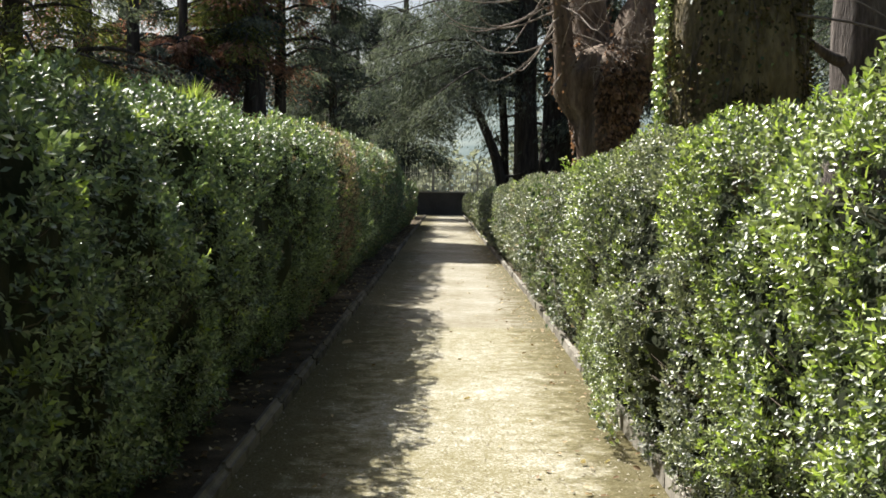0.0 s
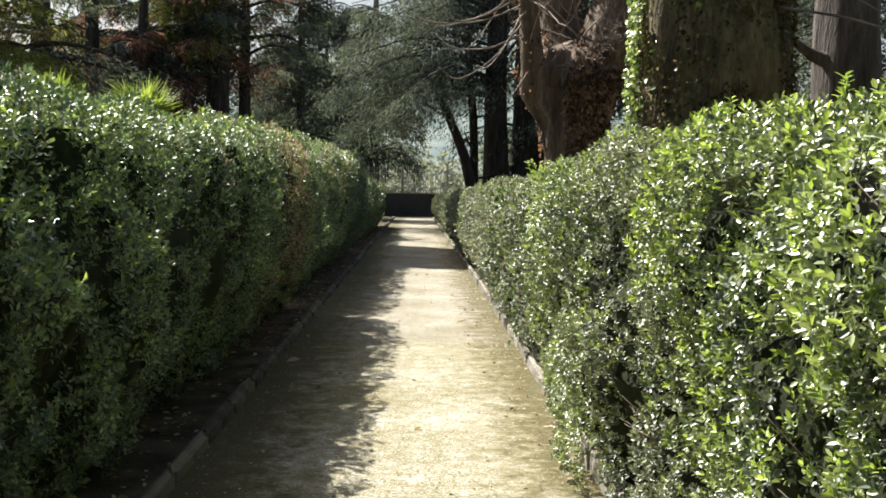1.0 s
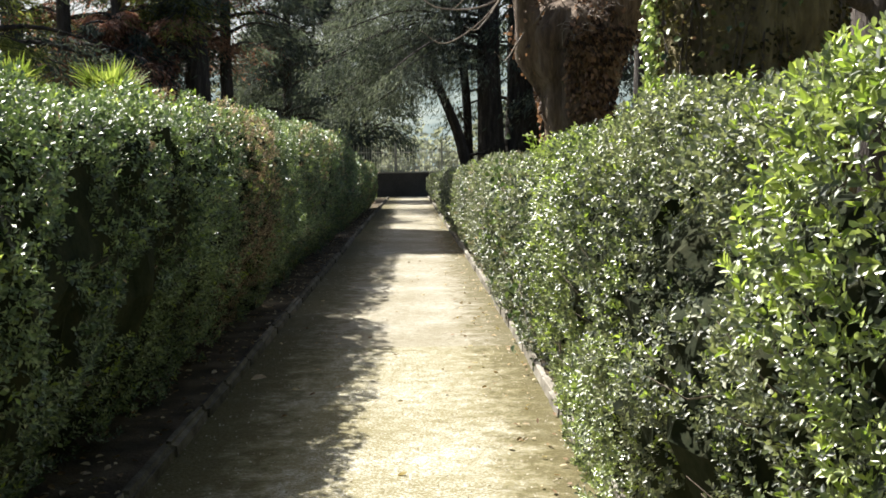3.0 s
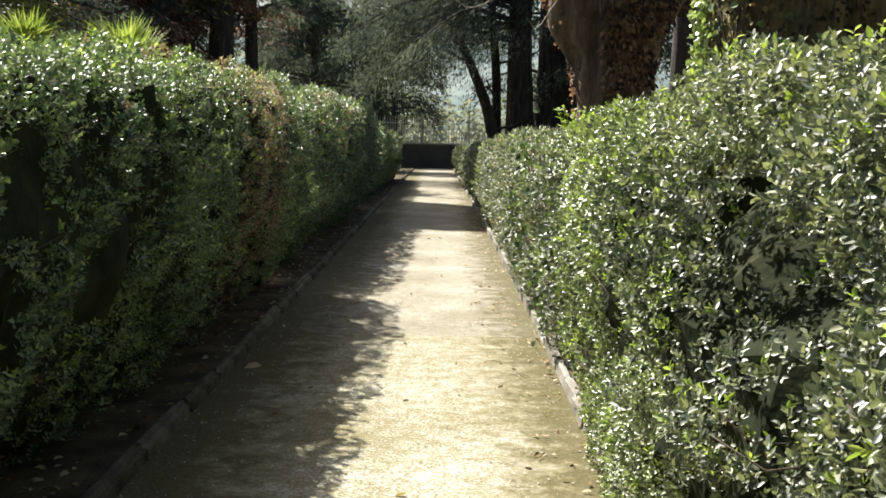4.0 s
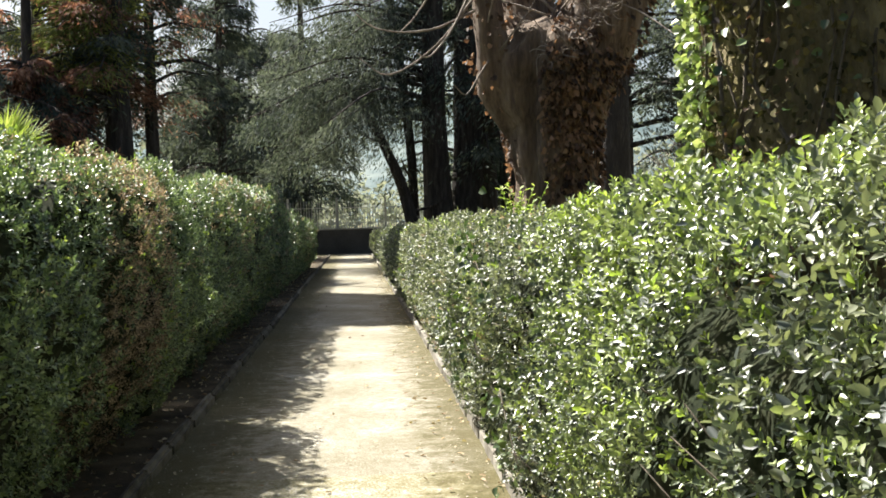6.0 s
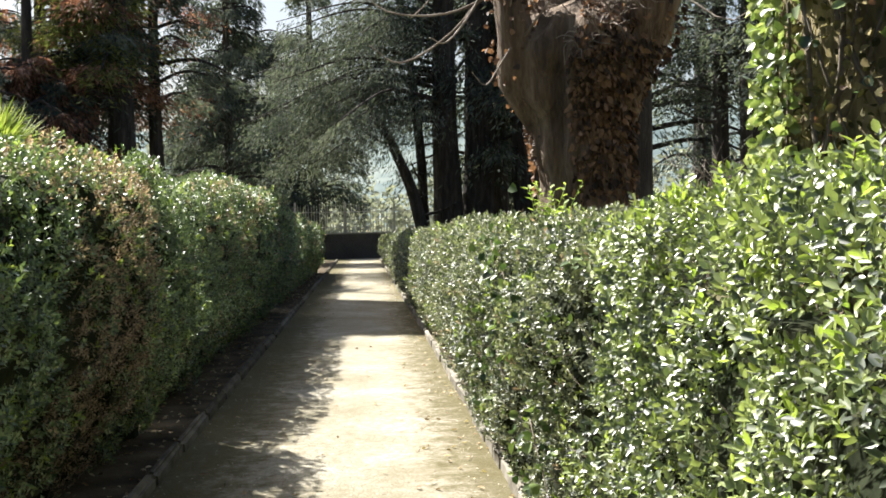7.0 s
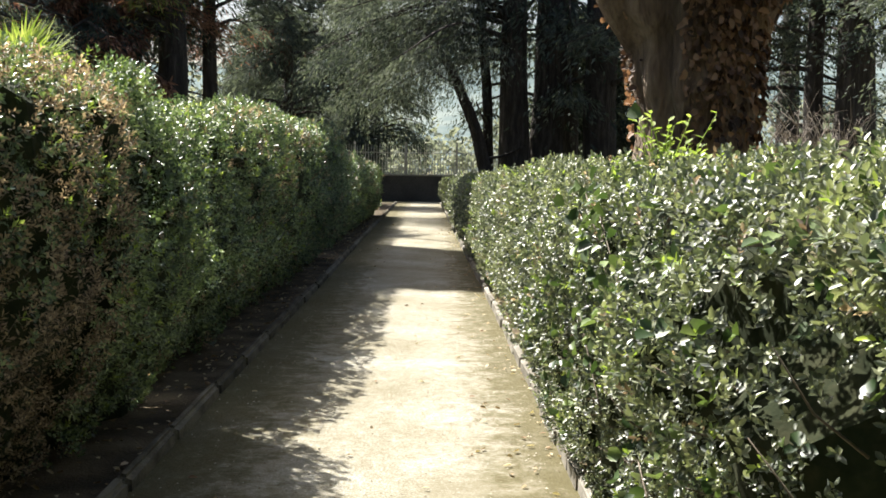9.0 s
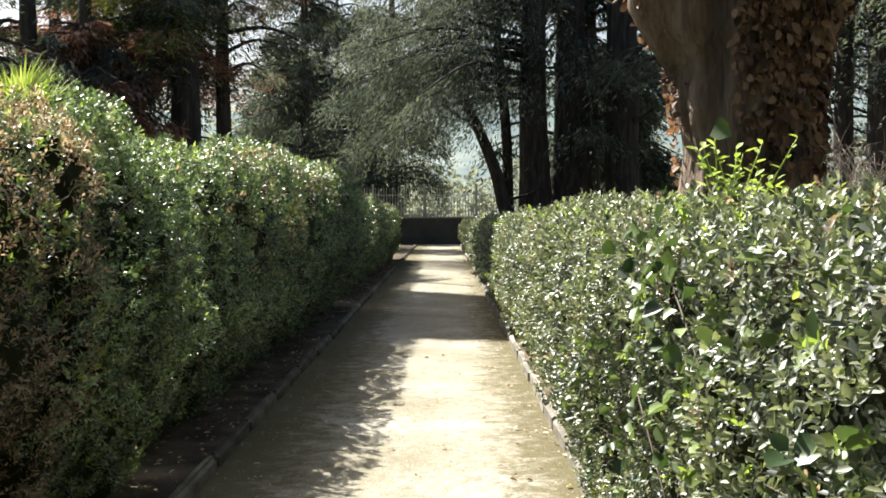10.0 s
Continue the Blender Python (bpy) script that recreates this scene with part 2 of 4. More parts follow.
def leaves(name, pos, axis, face, length, width, mat, parent=None, label="", shape="round", fold=0.22):
    """Leaves at pos that grow along axis and face about the way given; each is folded along its midrib and has its own size."""
    n = len(pos)
    axis = unit(axis)
    side = unit(np.cross(axis, face))
    up = np.cross(side, axis)
    size = rng.uniform(0.7, 1.3, (n, 1))
    L, W = length * size, width * size * rng.uniform(0.85, 1.15, (n, 1))
    curl = rng.uniform(-0.12, 0.2, (n, 1))
    lift = fold * W
    base, tip = pos, pos + axis * L - up * L * curl
    if shape == "round":
        out = []
        for s in (1, -1):
            out.append(pos + axis * L * 0.30 + side * s * W * 0.46 + up * lift)
            out.append(pos + axis * L * 0.72 + side * s * W * 0.40 + up * (lift * 0.9 - L * curl * 0.5))
        v = np.stack([base, out[0], out[1], tip, out[3], out[2]], 1).reshape(-1, 3)
        k = np.array([0, 1, 2, 3, 0, 3, 4, 5])
        loops = (np.arange(n)[:, None] * 6 + k).ravel()
        return raw_mesh(name, v, loops, np.full(n * 2, 4), mat, parent, label)
    if shape == "diamond":
        a = pos + axis * L * 0.5 + side * W * 0.5 + up * lift
        b = pos + axis * L * 0.5 - side * W * 0.5 + up * lift
        v = np.stack([base, a, tip, b], 1).reshape(-1, 3)
        loops = (np.arange(n)[:, None] * 4 + np.array([0, 1, 2, 0, 2, 3])).ravel()
        return raw_mesh(name, v, loops, np.full(n * 2, 3), mat, parent, label)
    a = pos + axis * L * 0.35 + side * W * 0.5      # needle sprays: slender kites
    b = pos + axis * L * 0.35 - side * W * 0.5
    v = np.stack([base, a, tip, b], 1).reshape(-1, 3)
    loops = np.arange(n * 4)
    return raw_mesh(name, v, loops, np.full(n, 4), mat, parent, label)


def waves(seed, p, scale):
    """Smooth lumps between about -1 and 1 over points p (n, 3), about scale metres wide."""
    r = np.random.default_rng(seed)
    total = np.zeros(len(p))
    for k in range(7):
        d = r.normal(size=3)
        d *= r.uniform(0.7, 1.5) * 2 * math.pi / (scale * 2.2) / np.linalg.norm(d)
        total += np.sin(p @ d + r.uniform(0, 6.28))
    return total / 3.2


def tube(path, radii, sides=8, wobble=0.0, seed=0, groove=0.0):
    """Vertices and faces of a round limb along a path of points."""
    r = random.Random(seed)
    pts = [Vector(p) for p in path]
    verts, faces = [], []
    ph = [r.uniform(0, 6.28) for _ in range(6)]
    for i, p in enumerate(pts):
        d = (pts[min(i + 1, len(pts) - 1)] - pts[max(i - 1, 0)]).normalized()
        q = Vector((0, 0, 1)).rotation_difference(d)
        for s in range(sides):
            a = 2 * math.pi * s / sides
            k = 1 + wobble * (math.sin(2 * a + ph[0] + i * 0.35) * 0.5 + math.sin(3 * a + ph[1] - i * 0.5) * 0.4) + groove * math.sin(9 * a + ph[2] + i * 0.12) + wobble * 0.5 * math.sin(i * 1.3 + a + ph[3])
            verts.append(p + q @ Vector((math.cos(a), math.sin(a), 0)) * radii[i] * k)
    for i in range(len(pts) - 1):
        for s in range(sides):
            t = (s + 1) % sides
            faces.append((i * sides + s, i * sides + t, (i + 1) * sides + t, (i + 1) * sides + s))
    faces.append(tuple(range(sides - 1, -1, -1)))
    faces.append(tuple((len(pts) - 1) * sides + s for s in range(sides)))
    return verts, faces


def tubes(name, list_of, mat, parent=None, label="", smooth=True):
    V, Fc = [], []
    for v, f in list_of:
        o = len(V)
        V += v
        Fc += [tuple(i + o for i in q) for q in f]
    return link_mesh(name, V, Fc, mat, parent, label, smooth)


def smooth_path(points, steps):
    """A Catmull-Rom line through the points."""
    P = [Vector(p) for p in points]
    P = [P[0] * 2 - P[1]] + P + [P[-1] * 2 - P[-2]]
    out = []
    for i in range(1, len(P) - 2):
        for k in range(steps):
            t = k / steps
            a, b, c, d = P[i - 1:i + 3]
            out.append(0.5 * ((2 * b) + (c - a) * t + (2 * a - 5 * b + 4 * c - d) * t * t + (3 * b - a - 3 * c + d) * t ** 3))
    return out + [P[-2]]


# ---- ground, path, kerbs, far wall ----
RIGHT, LEFT, END, JOIN = 1.16, -1.10, 57.5, 12.5


def sheet(name, x0, x1, y0, y1, z, mat, label, category, step=0.5, rough=0.0, seed=1):
    nx, ny = max(2, int((x1 - x0) / step) + 1), max(2, int((y1 - y0) / step) + 1)
    xs, ys = np.meshgrid(np.linspace(x0, x1, nx), np.linspace(y0, y1, ny))
    p = np.stack([xs.ravel(), ys.ravel(), np.full(nx * ny, z)], 1)
    if rough:
        p[:, 2] += rough * (waves(seed, p, 1.2) * 0.6 + waves(seed + 1, p, 0.4) * 0.4)
    faces = [(j * nx + i, j * nx + i + 1, (j + 1) * nx + i + 1, (j + 1) * nx + i) for j in range(ny - 1) for i in range(nx - 1)]
    return tagged(link_mesh(name, p, faces, mat, smooth=True), label, category, kind="structure")


sheet("ground", -2500, 2500, -2500, 2500, -0.06, M_GROUND, "earthy garden ground with sparse grass under the trees", "ground", 1000)
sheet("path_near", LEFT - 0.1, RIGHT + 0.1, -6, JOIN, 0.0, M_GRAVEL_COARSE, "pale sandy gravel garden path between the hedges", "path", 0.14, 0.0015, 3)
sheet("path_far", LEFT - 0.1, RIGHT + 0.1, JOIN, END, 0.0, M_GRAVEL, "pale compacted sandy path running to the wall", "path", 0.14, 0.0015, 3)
sheet("crossing_path", -30, 30, END + 0.02, 60.7, -0.01, M_GRAVEL, "pale sandy cross path in front of the wall", "path", 0.5, 0.006, 6)
sheet("soil_strip", -3.2, LEFT - 0.06, -6, END, 0.035, M_SOIL, "dark leafy soil under the hedge", "soil", 0.2, 0.03, 8)
sheet("soil_strip", RIGHT + 0.08, 3.0, -6, END, 0.05, M_SOIL, "dark leafy soil under the hedge", "soil", 0.2, 0.02, 9)


def kerb_piece(seed, length, height, thick, worn):
    """A weathered slab on edge with worn corners."""
    r = random.Random(seed)
    bm = bmesh.new()
    bmesh.ops.create_cube(bm, size=1)
    bmesh.ops.scale(bm, vec=(thick, length, height + 0.1), verts=bm.verts)
    bmesh.ops.bevel(bm, geom=bm.edges[:], offset=worn, segments=3 if worn > 0.02 else 2, affect="EDGES")
    for v in bm.verts:
        v.co += Vector((r.uniform(-1, 1), r.uniform(-1, 1), r.uniform(-1, 1))) * (0.008 if worn < 0.02 else 0.005)
        v.co.z += height / 2 - 0.05
    me = bpy.data.meshes.new("kerb_stone")
    bm.to_mesh(me)
    bm.free()
    return me


def kerb(name, line, mat, heights, length, label, seed, worn=0.013):
    top = thing(name, label, "kerb", kind="structure")
    r = random.Random(seed)
    kinds = []
    wob = 0.008 if worn < 0.02 else 0.003
    for k in range(8):
        me = kerb_piece(seed + k, length, heights(5), 0.052 if worn < 0.02 else 0.085, worn)
        me.materials.append(mat)
        kinds.append(me)
    y = -4.0
    while y < END - 0.3:
        s = r.uniform(0.75, 1.2) if y < 14 else r.uniform(1.3, 1.9)
        ob = new("kerb_stone", r.choice(kinds))
        ob.parent = top
        h = heights(y) * (r.uniform(0.88, 1.08) if worn < 0.02 else r.uniform(0.96, 1.04))
        x = line(y + length * s / 2)
        ob.matrix_basis = Matrix.LocRotScale((x + r.uniform(-1, 1) * wob, y + length * s / 2, 0), Euler((r.uniform(-0.01, 0.01), r.uniform(-0.05, 0.05), r.uniform(-1.5, 1.5) * wob)), (r.uniform(0.9, 1.12), s * (0.99 if worn < 0.02 else 0.993), h / heights(5)))
        y += length * s
    return top


kerb("kerb", lambda y: RIGHT + 0.04 - 0.0085 * max(0.0, y - 16), M_KERB, lambda y: 0.115 if y < 9 else 0.095, 0.5, "weathered stone slab kerb standing on edge beside the path", 21)
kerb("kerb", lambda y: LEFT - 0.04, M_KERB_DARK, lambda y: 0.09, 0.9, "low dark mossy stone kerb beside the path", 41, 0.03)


def grit():
    n = 5000
    y = 4.5 + 17 * rng.random(n) ** 1.6
    x = rng.uniform(LEFT, RIGHT, n)
    p = np.stack([x, y, np.full(n, 0.006)], 1)
    s = rng.uniform(0.003, 0.010, (n, 1))
    a = rng.uniform(0, 6.28, n)
    d0 = np.stack([np.cos(a), np.sin(a), np.zeros(n)], 1)
    d1 = np.stack([-np.sin(a), np.cos(a), np.zeros(n)], 1)
    upz = np.array([[0, 0, 1.0]])
    v = np.stack([p + d0 * s, p + d1 * s * 0.8, p - d0 * s * 1.1, p - d1 * s * 0.7, p + upz * s * 0.8], 1).reshape(-1, 3)
    loops = (np.arange(n)[:, None] * 5 + np.array([0, 1, 4, 1, 2, 4, 2, 3, 4, 3, 0, 4])).ravel()
    tagged(raw_mesh("gravel_grit", v, loops, np.full(n * 4, 3), M_GRIT), "loose pale grit scattered on the gravel path", "gravel")


def litter():
    n = 1500
    y = 3 + 40 * rng.random(n) ** 1.3
    side = rng.random(n)
    x = np.where(side < 0.62, LEFT - 0.06 - 0.45 * rng.random(n), np.where(side < 0.85, RIGHT - 0.5 * rng.random(n) ** 2, rng.uniform(LEFT, RIGHT, n)))
    z = np.where(x < LEFT - 0.05, 0.06, 0.014)
    p = np.stack([x, y, z], 1)
    ax = rng.normal(size=(n, 3)) * np.array([1, 1, 0.15])
    fc = rng.normal(size=(n, 3)) * 0.35 + np.array([0, 0, 1.0])
    ob = leaves("leaf_litter", p, ax, fc, 0.045, 0.024, M_DRY)
    tagged(ob, "dry brown leaf litter along the path and kerb", "leaf litter")


grit()
litter()
big_leaf = leaves("dry_leaf", np.array([[-0.99, 10.9, 0.03]]), np.array([[1.0, 0.1, 0.1]]), np.array([[0.1, -0.35, 1.0]]), 0.16, 0.11, M_DRY)
tagged(big_leaf, "large pale curled dry leaf lying on the path", "leaf", kind="thing")
del big_leaf["kind"]


def wall_and_fence():
    y0, top_z = 61.0, 1.18
    bm = bmesh.new()
    bmesh.ops.create_cube(bm, size=1)
    bmesh.ops.scale(bm, vec=(60, 0.4, top_z + 0.3), verts=bm.verts)
    bmesh.ops.translate(bm, vec=(0, y0 + 0.2, (top_z - 0.3) / 2), verts=bm.verts)
    tagged(part("wall_end", bm, M_WALL), "low grey rendered garden wall at the end of the path", "wall", kind="structure")
    bm = bmesh.new()
    bmesh.ops.create_cube(bm, size=1)
    bmesh.ops.scale(bm, vec=(60, 0.5, 0.08), verts=bm.verts)
    bmesh.ops.translate(bm, vec=(0, y0 + 0.2, top_z + 0.04), verts=bm.verts)
    bmesh.ops.bevel(bm, geom=bm.edges[:], offset=0.015, segments=1, affect="EDGES")
    tagged(part("coping", bm, M_COPING), "pale stone coping along the wall top", "coping", kind="structure")
    fence = thing("paling_fence", "weathered grey paling fence standing on the wall, lightened for haze", "fence", at=(0, y0 + 0.2, top_z + 0.08))
    bm = bmesh.new()
    bmesh.ops.create_cube(bm, size=1)
    bmesh.ops.scale(bm, vec=(0.055, 0.025, 1.36), verts=bm.verts)
    bmesh.ops.translate(bm, vec=(0, 0, 0.68), verts=bm.verts)
    for v in bm.verts:
        if v.co.z > 1:
            v.co.x *= 0.35
    pale = part("pale", bm, M_FENCE, fence)
    bm = bmesh.new()
    bmesh.ops.create_cube(bm, size=1)
    bmesh.ops.scale(bm, vec=(0.10, 0.10, 1.5), verts=bm.verts)
    bmesh.ops.translate(bm, vec=(0, 0.07, 0.75), verts=bm.verts)
    post = part("post", bm, M_FENCE, fence)
    r = random.Random(3)
    for k in range(150):
        ob = pale if k == 0 else new("pale", pale.data)
        ob.parent = fence
        ob.matrix_basis = Matrix.LocRotScale((-8 + k * 0.13 + r.uniform(-0.012, 0.012), 0, 0), Euler((0, r.uniform(-0.02, 0.02), 0)), (r.uniform(0.8, 1.1), 1, r.uniform(0.95, 1.04)))
    for k in range(9):
        ob = post if k == 0 else new("post", post.data)
        ob.parent = fence
        ob.location = (-8 + k * 2.4, 0, 0)
    for z in (0.25, 1.0):
        bm = bmesh.new()
        bmesh.ops.create_cube(bm, size=1)
        bmesh.ops.scale(bm, vec=(20, 0.04, 0.035), verts=bm.verts)
        bmesh.ops.translate(bm, vec=(1.9, 0.045, z), verts=bm.verts)
        part("rail", bm, M_FENCE, fence)


wall_and_fence()

# ---- hedges ----


def lerp_profile(y, keys):
    ky, kv = zip(*keys)
    return np.interp(y, ky, kv)


R_TOP = [(-4, 1.86), (3, 1.86), (6.4, 1.82), (8.6, 1.74), (9.4, 1.69), (14, 1.68), (20, 1.57), (35, 1.36), (50, 1.14), (57, 1.1)]
L_TOP = [(-4, 1.93), (6, 1.90), (8.5, 1.98), (12.0, 2.10), (14.2, 2.12), (15.2, 1.98), (15.9, 1.92), (16.4, 2.0), (17.6, 2.1), (20, 2.18), (25, 2.26), (27.4, 2.18), (28.2, 1.92), (36, 1.78), (41, 1.66), (57, 1.5)]
R_FACE = [(-4, 0.97), (5.0, 0.97), (6.8, 0.93), (8.4, 0.94), (9.3, 1.01), (9.8, 1.08), (10.4, 1.0), (12, 1.0), (20, 0.99), (57, 0.84)]
L_FACE = [(-4, 1.16), (9, 1.13), (12.4, 1.12), (12.9, 1.06), (15.5, 1.08), (15.8, 1.26), (17.6, 1.2), (21.0, 1.18), (27.5, 1.12), (28.3, 1.34), (45, 1.25)]


def hedge(name, side, y0, y1, top_keys, face_keys, thick, mat, label, density, leaf, shape, foot, tips=0.05, dead=0.0, ivy=0.0, seed=1, cut0=False, cut1=False, up_shoots=0, crest=0.2, hollows=(), low=0.30, rough_top=1.0, twigs=7):
    """One stretch of clipped hedge: a solid core coloured dark for inner shade, twigs, and several sets of leaves over
    face, top and back.
    """
    top = thing(name, label, "hedge", "hedges along the path")

    def hollow(p):
        total = np.zeros(len(p))
        for hy, hz, ry, rz, deep in hollows:
            total += deep * np.exp(-((p[:, 1] - hy) / ry) ** 2 - ((p[:, 2] - hz) / rz) ** 2)
        return total

    def lump(p):
        return 0.065 * waves(seed, p, 0.75) + 0.075 * waves(seed + 1, p, 0.24) - 0.19 * np.clip(waves(seed + 3, p, 0.34) - 0.25, 0, 0.8) - hollow(p)

    def face_x(y, z):
        tz = lerp_profile(y, top_keys)
        f = np.clip(z / tz, 0, 1)
        foot_in = foot * np.clip(1 - f / 0.5, 0, 1) ** 1.2
        round_in = crest * np.clip((f - 0.8) / 0.2, 0, 1) ** 2
        return lerp_profile(y, face_keys) + foot_in + round_in

    # inside: solid core whose near-black colour stands for shade between the leaves
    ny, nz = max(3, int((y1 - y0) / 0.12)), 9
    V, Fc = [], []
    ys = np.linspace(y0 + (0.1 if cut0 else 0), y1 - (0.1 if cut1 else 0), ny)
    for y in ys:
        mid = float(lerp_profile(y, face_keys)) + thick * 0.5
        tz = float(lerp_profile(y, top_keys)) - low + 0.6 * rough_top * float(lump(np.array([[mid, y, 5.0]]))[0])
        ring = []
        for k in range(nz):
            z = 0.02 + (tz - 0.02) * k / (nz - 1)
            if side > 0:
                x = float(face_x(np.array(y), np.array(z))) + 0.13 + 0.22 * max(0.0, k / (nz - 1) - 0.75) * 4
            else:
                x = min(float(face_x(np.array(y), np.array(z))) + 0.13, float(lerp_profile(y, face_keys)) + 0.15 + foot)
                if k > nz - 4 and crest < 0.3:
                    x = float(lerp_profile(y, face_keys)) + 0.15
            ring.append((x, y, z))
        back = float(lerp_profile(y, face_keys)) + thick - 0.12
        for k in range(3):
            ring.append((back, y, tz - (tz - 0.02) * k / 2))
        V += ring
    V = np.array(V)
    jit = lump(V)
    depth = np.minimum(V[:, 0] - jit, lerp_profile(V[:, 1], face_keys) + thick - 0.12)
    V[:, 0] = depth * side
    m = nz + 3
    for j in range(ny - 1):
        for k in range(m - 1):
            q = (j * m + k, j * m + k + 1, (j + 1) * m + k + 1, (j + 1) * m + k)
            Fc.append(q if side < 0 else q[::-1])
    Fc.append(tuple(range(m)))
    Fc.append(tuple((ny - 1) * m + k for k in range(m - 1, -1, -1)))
    link_mesh("inside", V, Fc, M_CORE, top, "solid hedge core with inner shade in its dark colour")

    # leaves
    H = float(np.mean(lerp_profile(ys, top_keys)))
    length = y1 - y0

    def on_face(n):
        y = rng.uniform(y0, y1, n)
        tz = lerp_profile(y, top_keys)
        z = 0.05 + (tz - 0.05) * rng.random(n) ** 0.9
        p = np.stack([np.zeros(n), y, z], 1)
        deep = rng.exponential(0.045, n)
        p[:, 0] = face_x(y, z) - lump(p) + np.clip(deep, 0, 0.2) - 0.02
        nrm = np.tile([-1.0, 0, 0.15], (n, 1))
        g = 0.06
        dy = lump(p + np.array([0, g, 0])) - lump(p - np.array([0, g, 0]))
        dz = lump(p + np.array([0, 0, g])) - lump(p - np.array([0, 0, g]))
        nrm[:, 1] -= dy / (2 * g)
        nrm[:, 2] -= dz / (2 * g)
        return p, nrm

    def on_top(n):
        y = rng.uniform(y0, y1, n)
        x = lerp_profile(y, face_keys) + thick * rng.random(n)
        p = np.stack([x, y, np.zeros(n)], 1)
        q = p.copy()
        q[:, 2] = 5
        edge = np.minimum(x - lerp_profile(y, face_keys), lerp_profile(y, face_keys) + thick - x)
        p[:, 2] = lerp_profile(y, top_keys) + 0.6 * rough_top * lump(q) - np.clip(rng.exponential(0.04, n), 0, 0.15) + 0.015 - 0.10 * np.clip(1 - edge / 0.16, 0, 1) ** 2
        return p, np.tile([-0.1, 0, 1.0], (n, 1))

    def on_back(n):
        y = rng.uniform(y0, y1, n)
        z = lerp_profile(y, top_keys) * rng.random(n) ** 0.6
        p = np.stack([lerp_profile(y, face_keys) + thick - np.clip(rng.exponential(0.04, n), 0, 0.15), y, z], 1)
        return p, np.tile([1.0, 0, 0.2], (n, 1))

    def at_end(n, y, out):
        z = lerp_profile(np.full(n, y), top_keys) * rng.random(n)
        p = np.stack([lerp_profile(np.full(n, y), face_keys) + 0.05 + (thick - 0.1) * rng.random(n), np.full(n, y) - out * rng.exponential(0.04, n), z], 1)
        p[:, 0] = np.maximum(p[:, 0], face_x(p[:, 1], z))
        return p, np.tile([0.0, out, 0.2], (n, 1))

    # sprigs of several leaves each, set round a short stem that grows out and up
    per = 9
    sets = [on_face(int(length * H * density / per)), on_top(int(length * thick * density * 1.1 / per)), on_back(int(length * H * density * 0.06 / per))]
    if cut0:
        sets.append(at_end(int(H * thick * density / per), y0, -1.0))
    if cut1:
        sets.append(at_end(int(H * thick * density / per), y1, 1.0))
    c = np.concatenate([q[0] for q in sets])
    nrm = unit(np.concatenate([q[1] for q in sets]))
    c[:, 0] *= side
    nrm[:, 0] *= side
    keep = rng.random(len(c)) > 2.1 * hollow(c)
    c, nrm = c[keep], nrm[keep]
    m = len(c)
    stem = unit(nrm * 0.6 + rng.normal(size=(m, 3)) * 0.38 + np.array([0, 0, 0.45]))
    e1 = unit(np.cross(stem, rng.normal(size=(m, 3))))
    e2 = np.cross(stem, e1)
    pick = rng.random(m)
    lumpy = np.clip(0.5 + 0.6 * waves(seed + 5, c, 0.5), 0, 1)
    s_dead = pick < dead * (0.4 + 1.1 * np.clip(waves(seed + 9, c, 0.55) + 0.3, 0, 1))
    s_tip = ~s_dead & (pick > 1 - tips * 2.2 * lumpy)
    s_ivy = ~s_dead & ~s_tip & (pick < dead + ivy * (0.3 + 1.4 * lumpy)) & (ivy > 0)
    reach = leaf * rng.uniform(1.6, 3.0, (m, 1))
    P, A, FA, K = [], [], [], []
    for k in range(per):
        t = (k + 0.5) / per
        ang = (k * 2.4 + rng.uniform(-0.5, 0.5, m))[:, None]
        rad = e1 * np.cos(ang) + e2 * np.sin(ang)
        P.append(c + stem * reach * (t - 0.55) + rad * leaf * 0.08)
        A.append(stem * (0.25 + 0.75 * t) + rad * (1.0 - 0.45 * t) + rng.normal(size=(m, 3)) * 0.16)
        FA.append(stem * (1.0 - 0.5 * t) - rad * (0.2 + 0.6 * t) + nrm * 0.35 + rng.normal(size=(m, 3)) * 0.22)
        K.append(np.where(s_dead, 2, np.where(s_ivy & (k < 3), 3, np.where(s_ivy, 9, np.where(s_tip & (k > 3), 1, 0)))))
    p, axis, face, which = np.concatenate(P), np.concatenate(A), np.concatenate(FA), np.concatenate(K)
    for code, part_name, mt, text, ll, ww in ((0, "leafage", mat, "", 1.0, 0.56), (1, "young_growth", M_TIP, "fresh yellow-green leaf tips", 1.05, 0.45), (2, "withered_foliage", M_DEAD, "withered brown leaves", 0.95, 0.42), (3, "ivy_growth", M_IVY, "broad glossy ivy leaves", 0.045 / leaf, 0.041 / leaf)):
        w = which == code
        if w.sum():
            leaves(part_name, p[w], axis[w], face[w], leaf * ll, leaf * ww, mt, top, text, "round" if code == 3 else shape)

    # twigs that show between the leaves
    r = random.Random(seed)
    bits = []
    for k in range(int(length * twigs)):
        y = r.uniform(y0 + 0.1, y1 - 0.1)
        z = r.uniform(0.1, H - 0.4)
        x = float(face_x(np.array(y), np.array(z)))
        a = Vector(((x + 0.18) * side, y, z))
        b = Vector(((x - 0.02) * side, y + r.uniform(-0.15, 0.15), z + r.uniform(0.02, 0.22)))
        mid = (a + b) / 2 + Vector((0, r.uniform(-0.05, 0.05), -0.03))
        bits.append(tube([a, mid, b], [0.0035, 0.0025, 0.0012], 4))
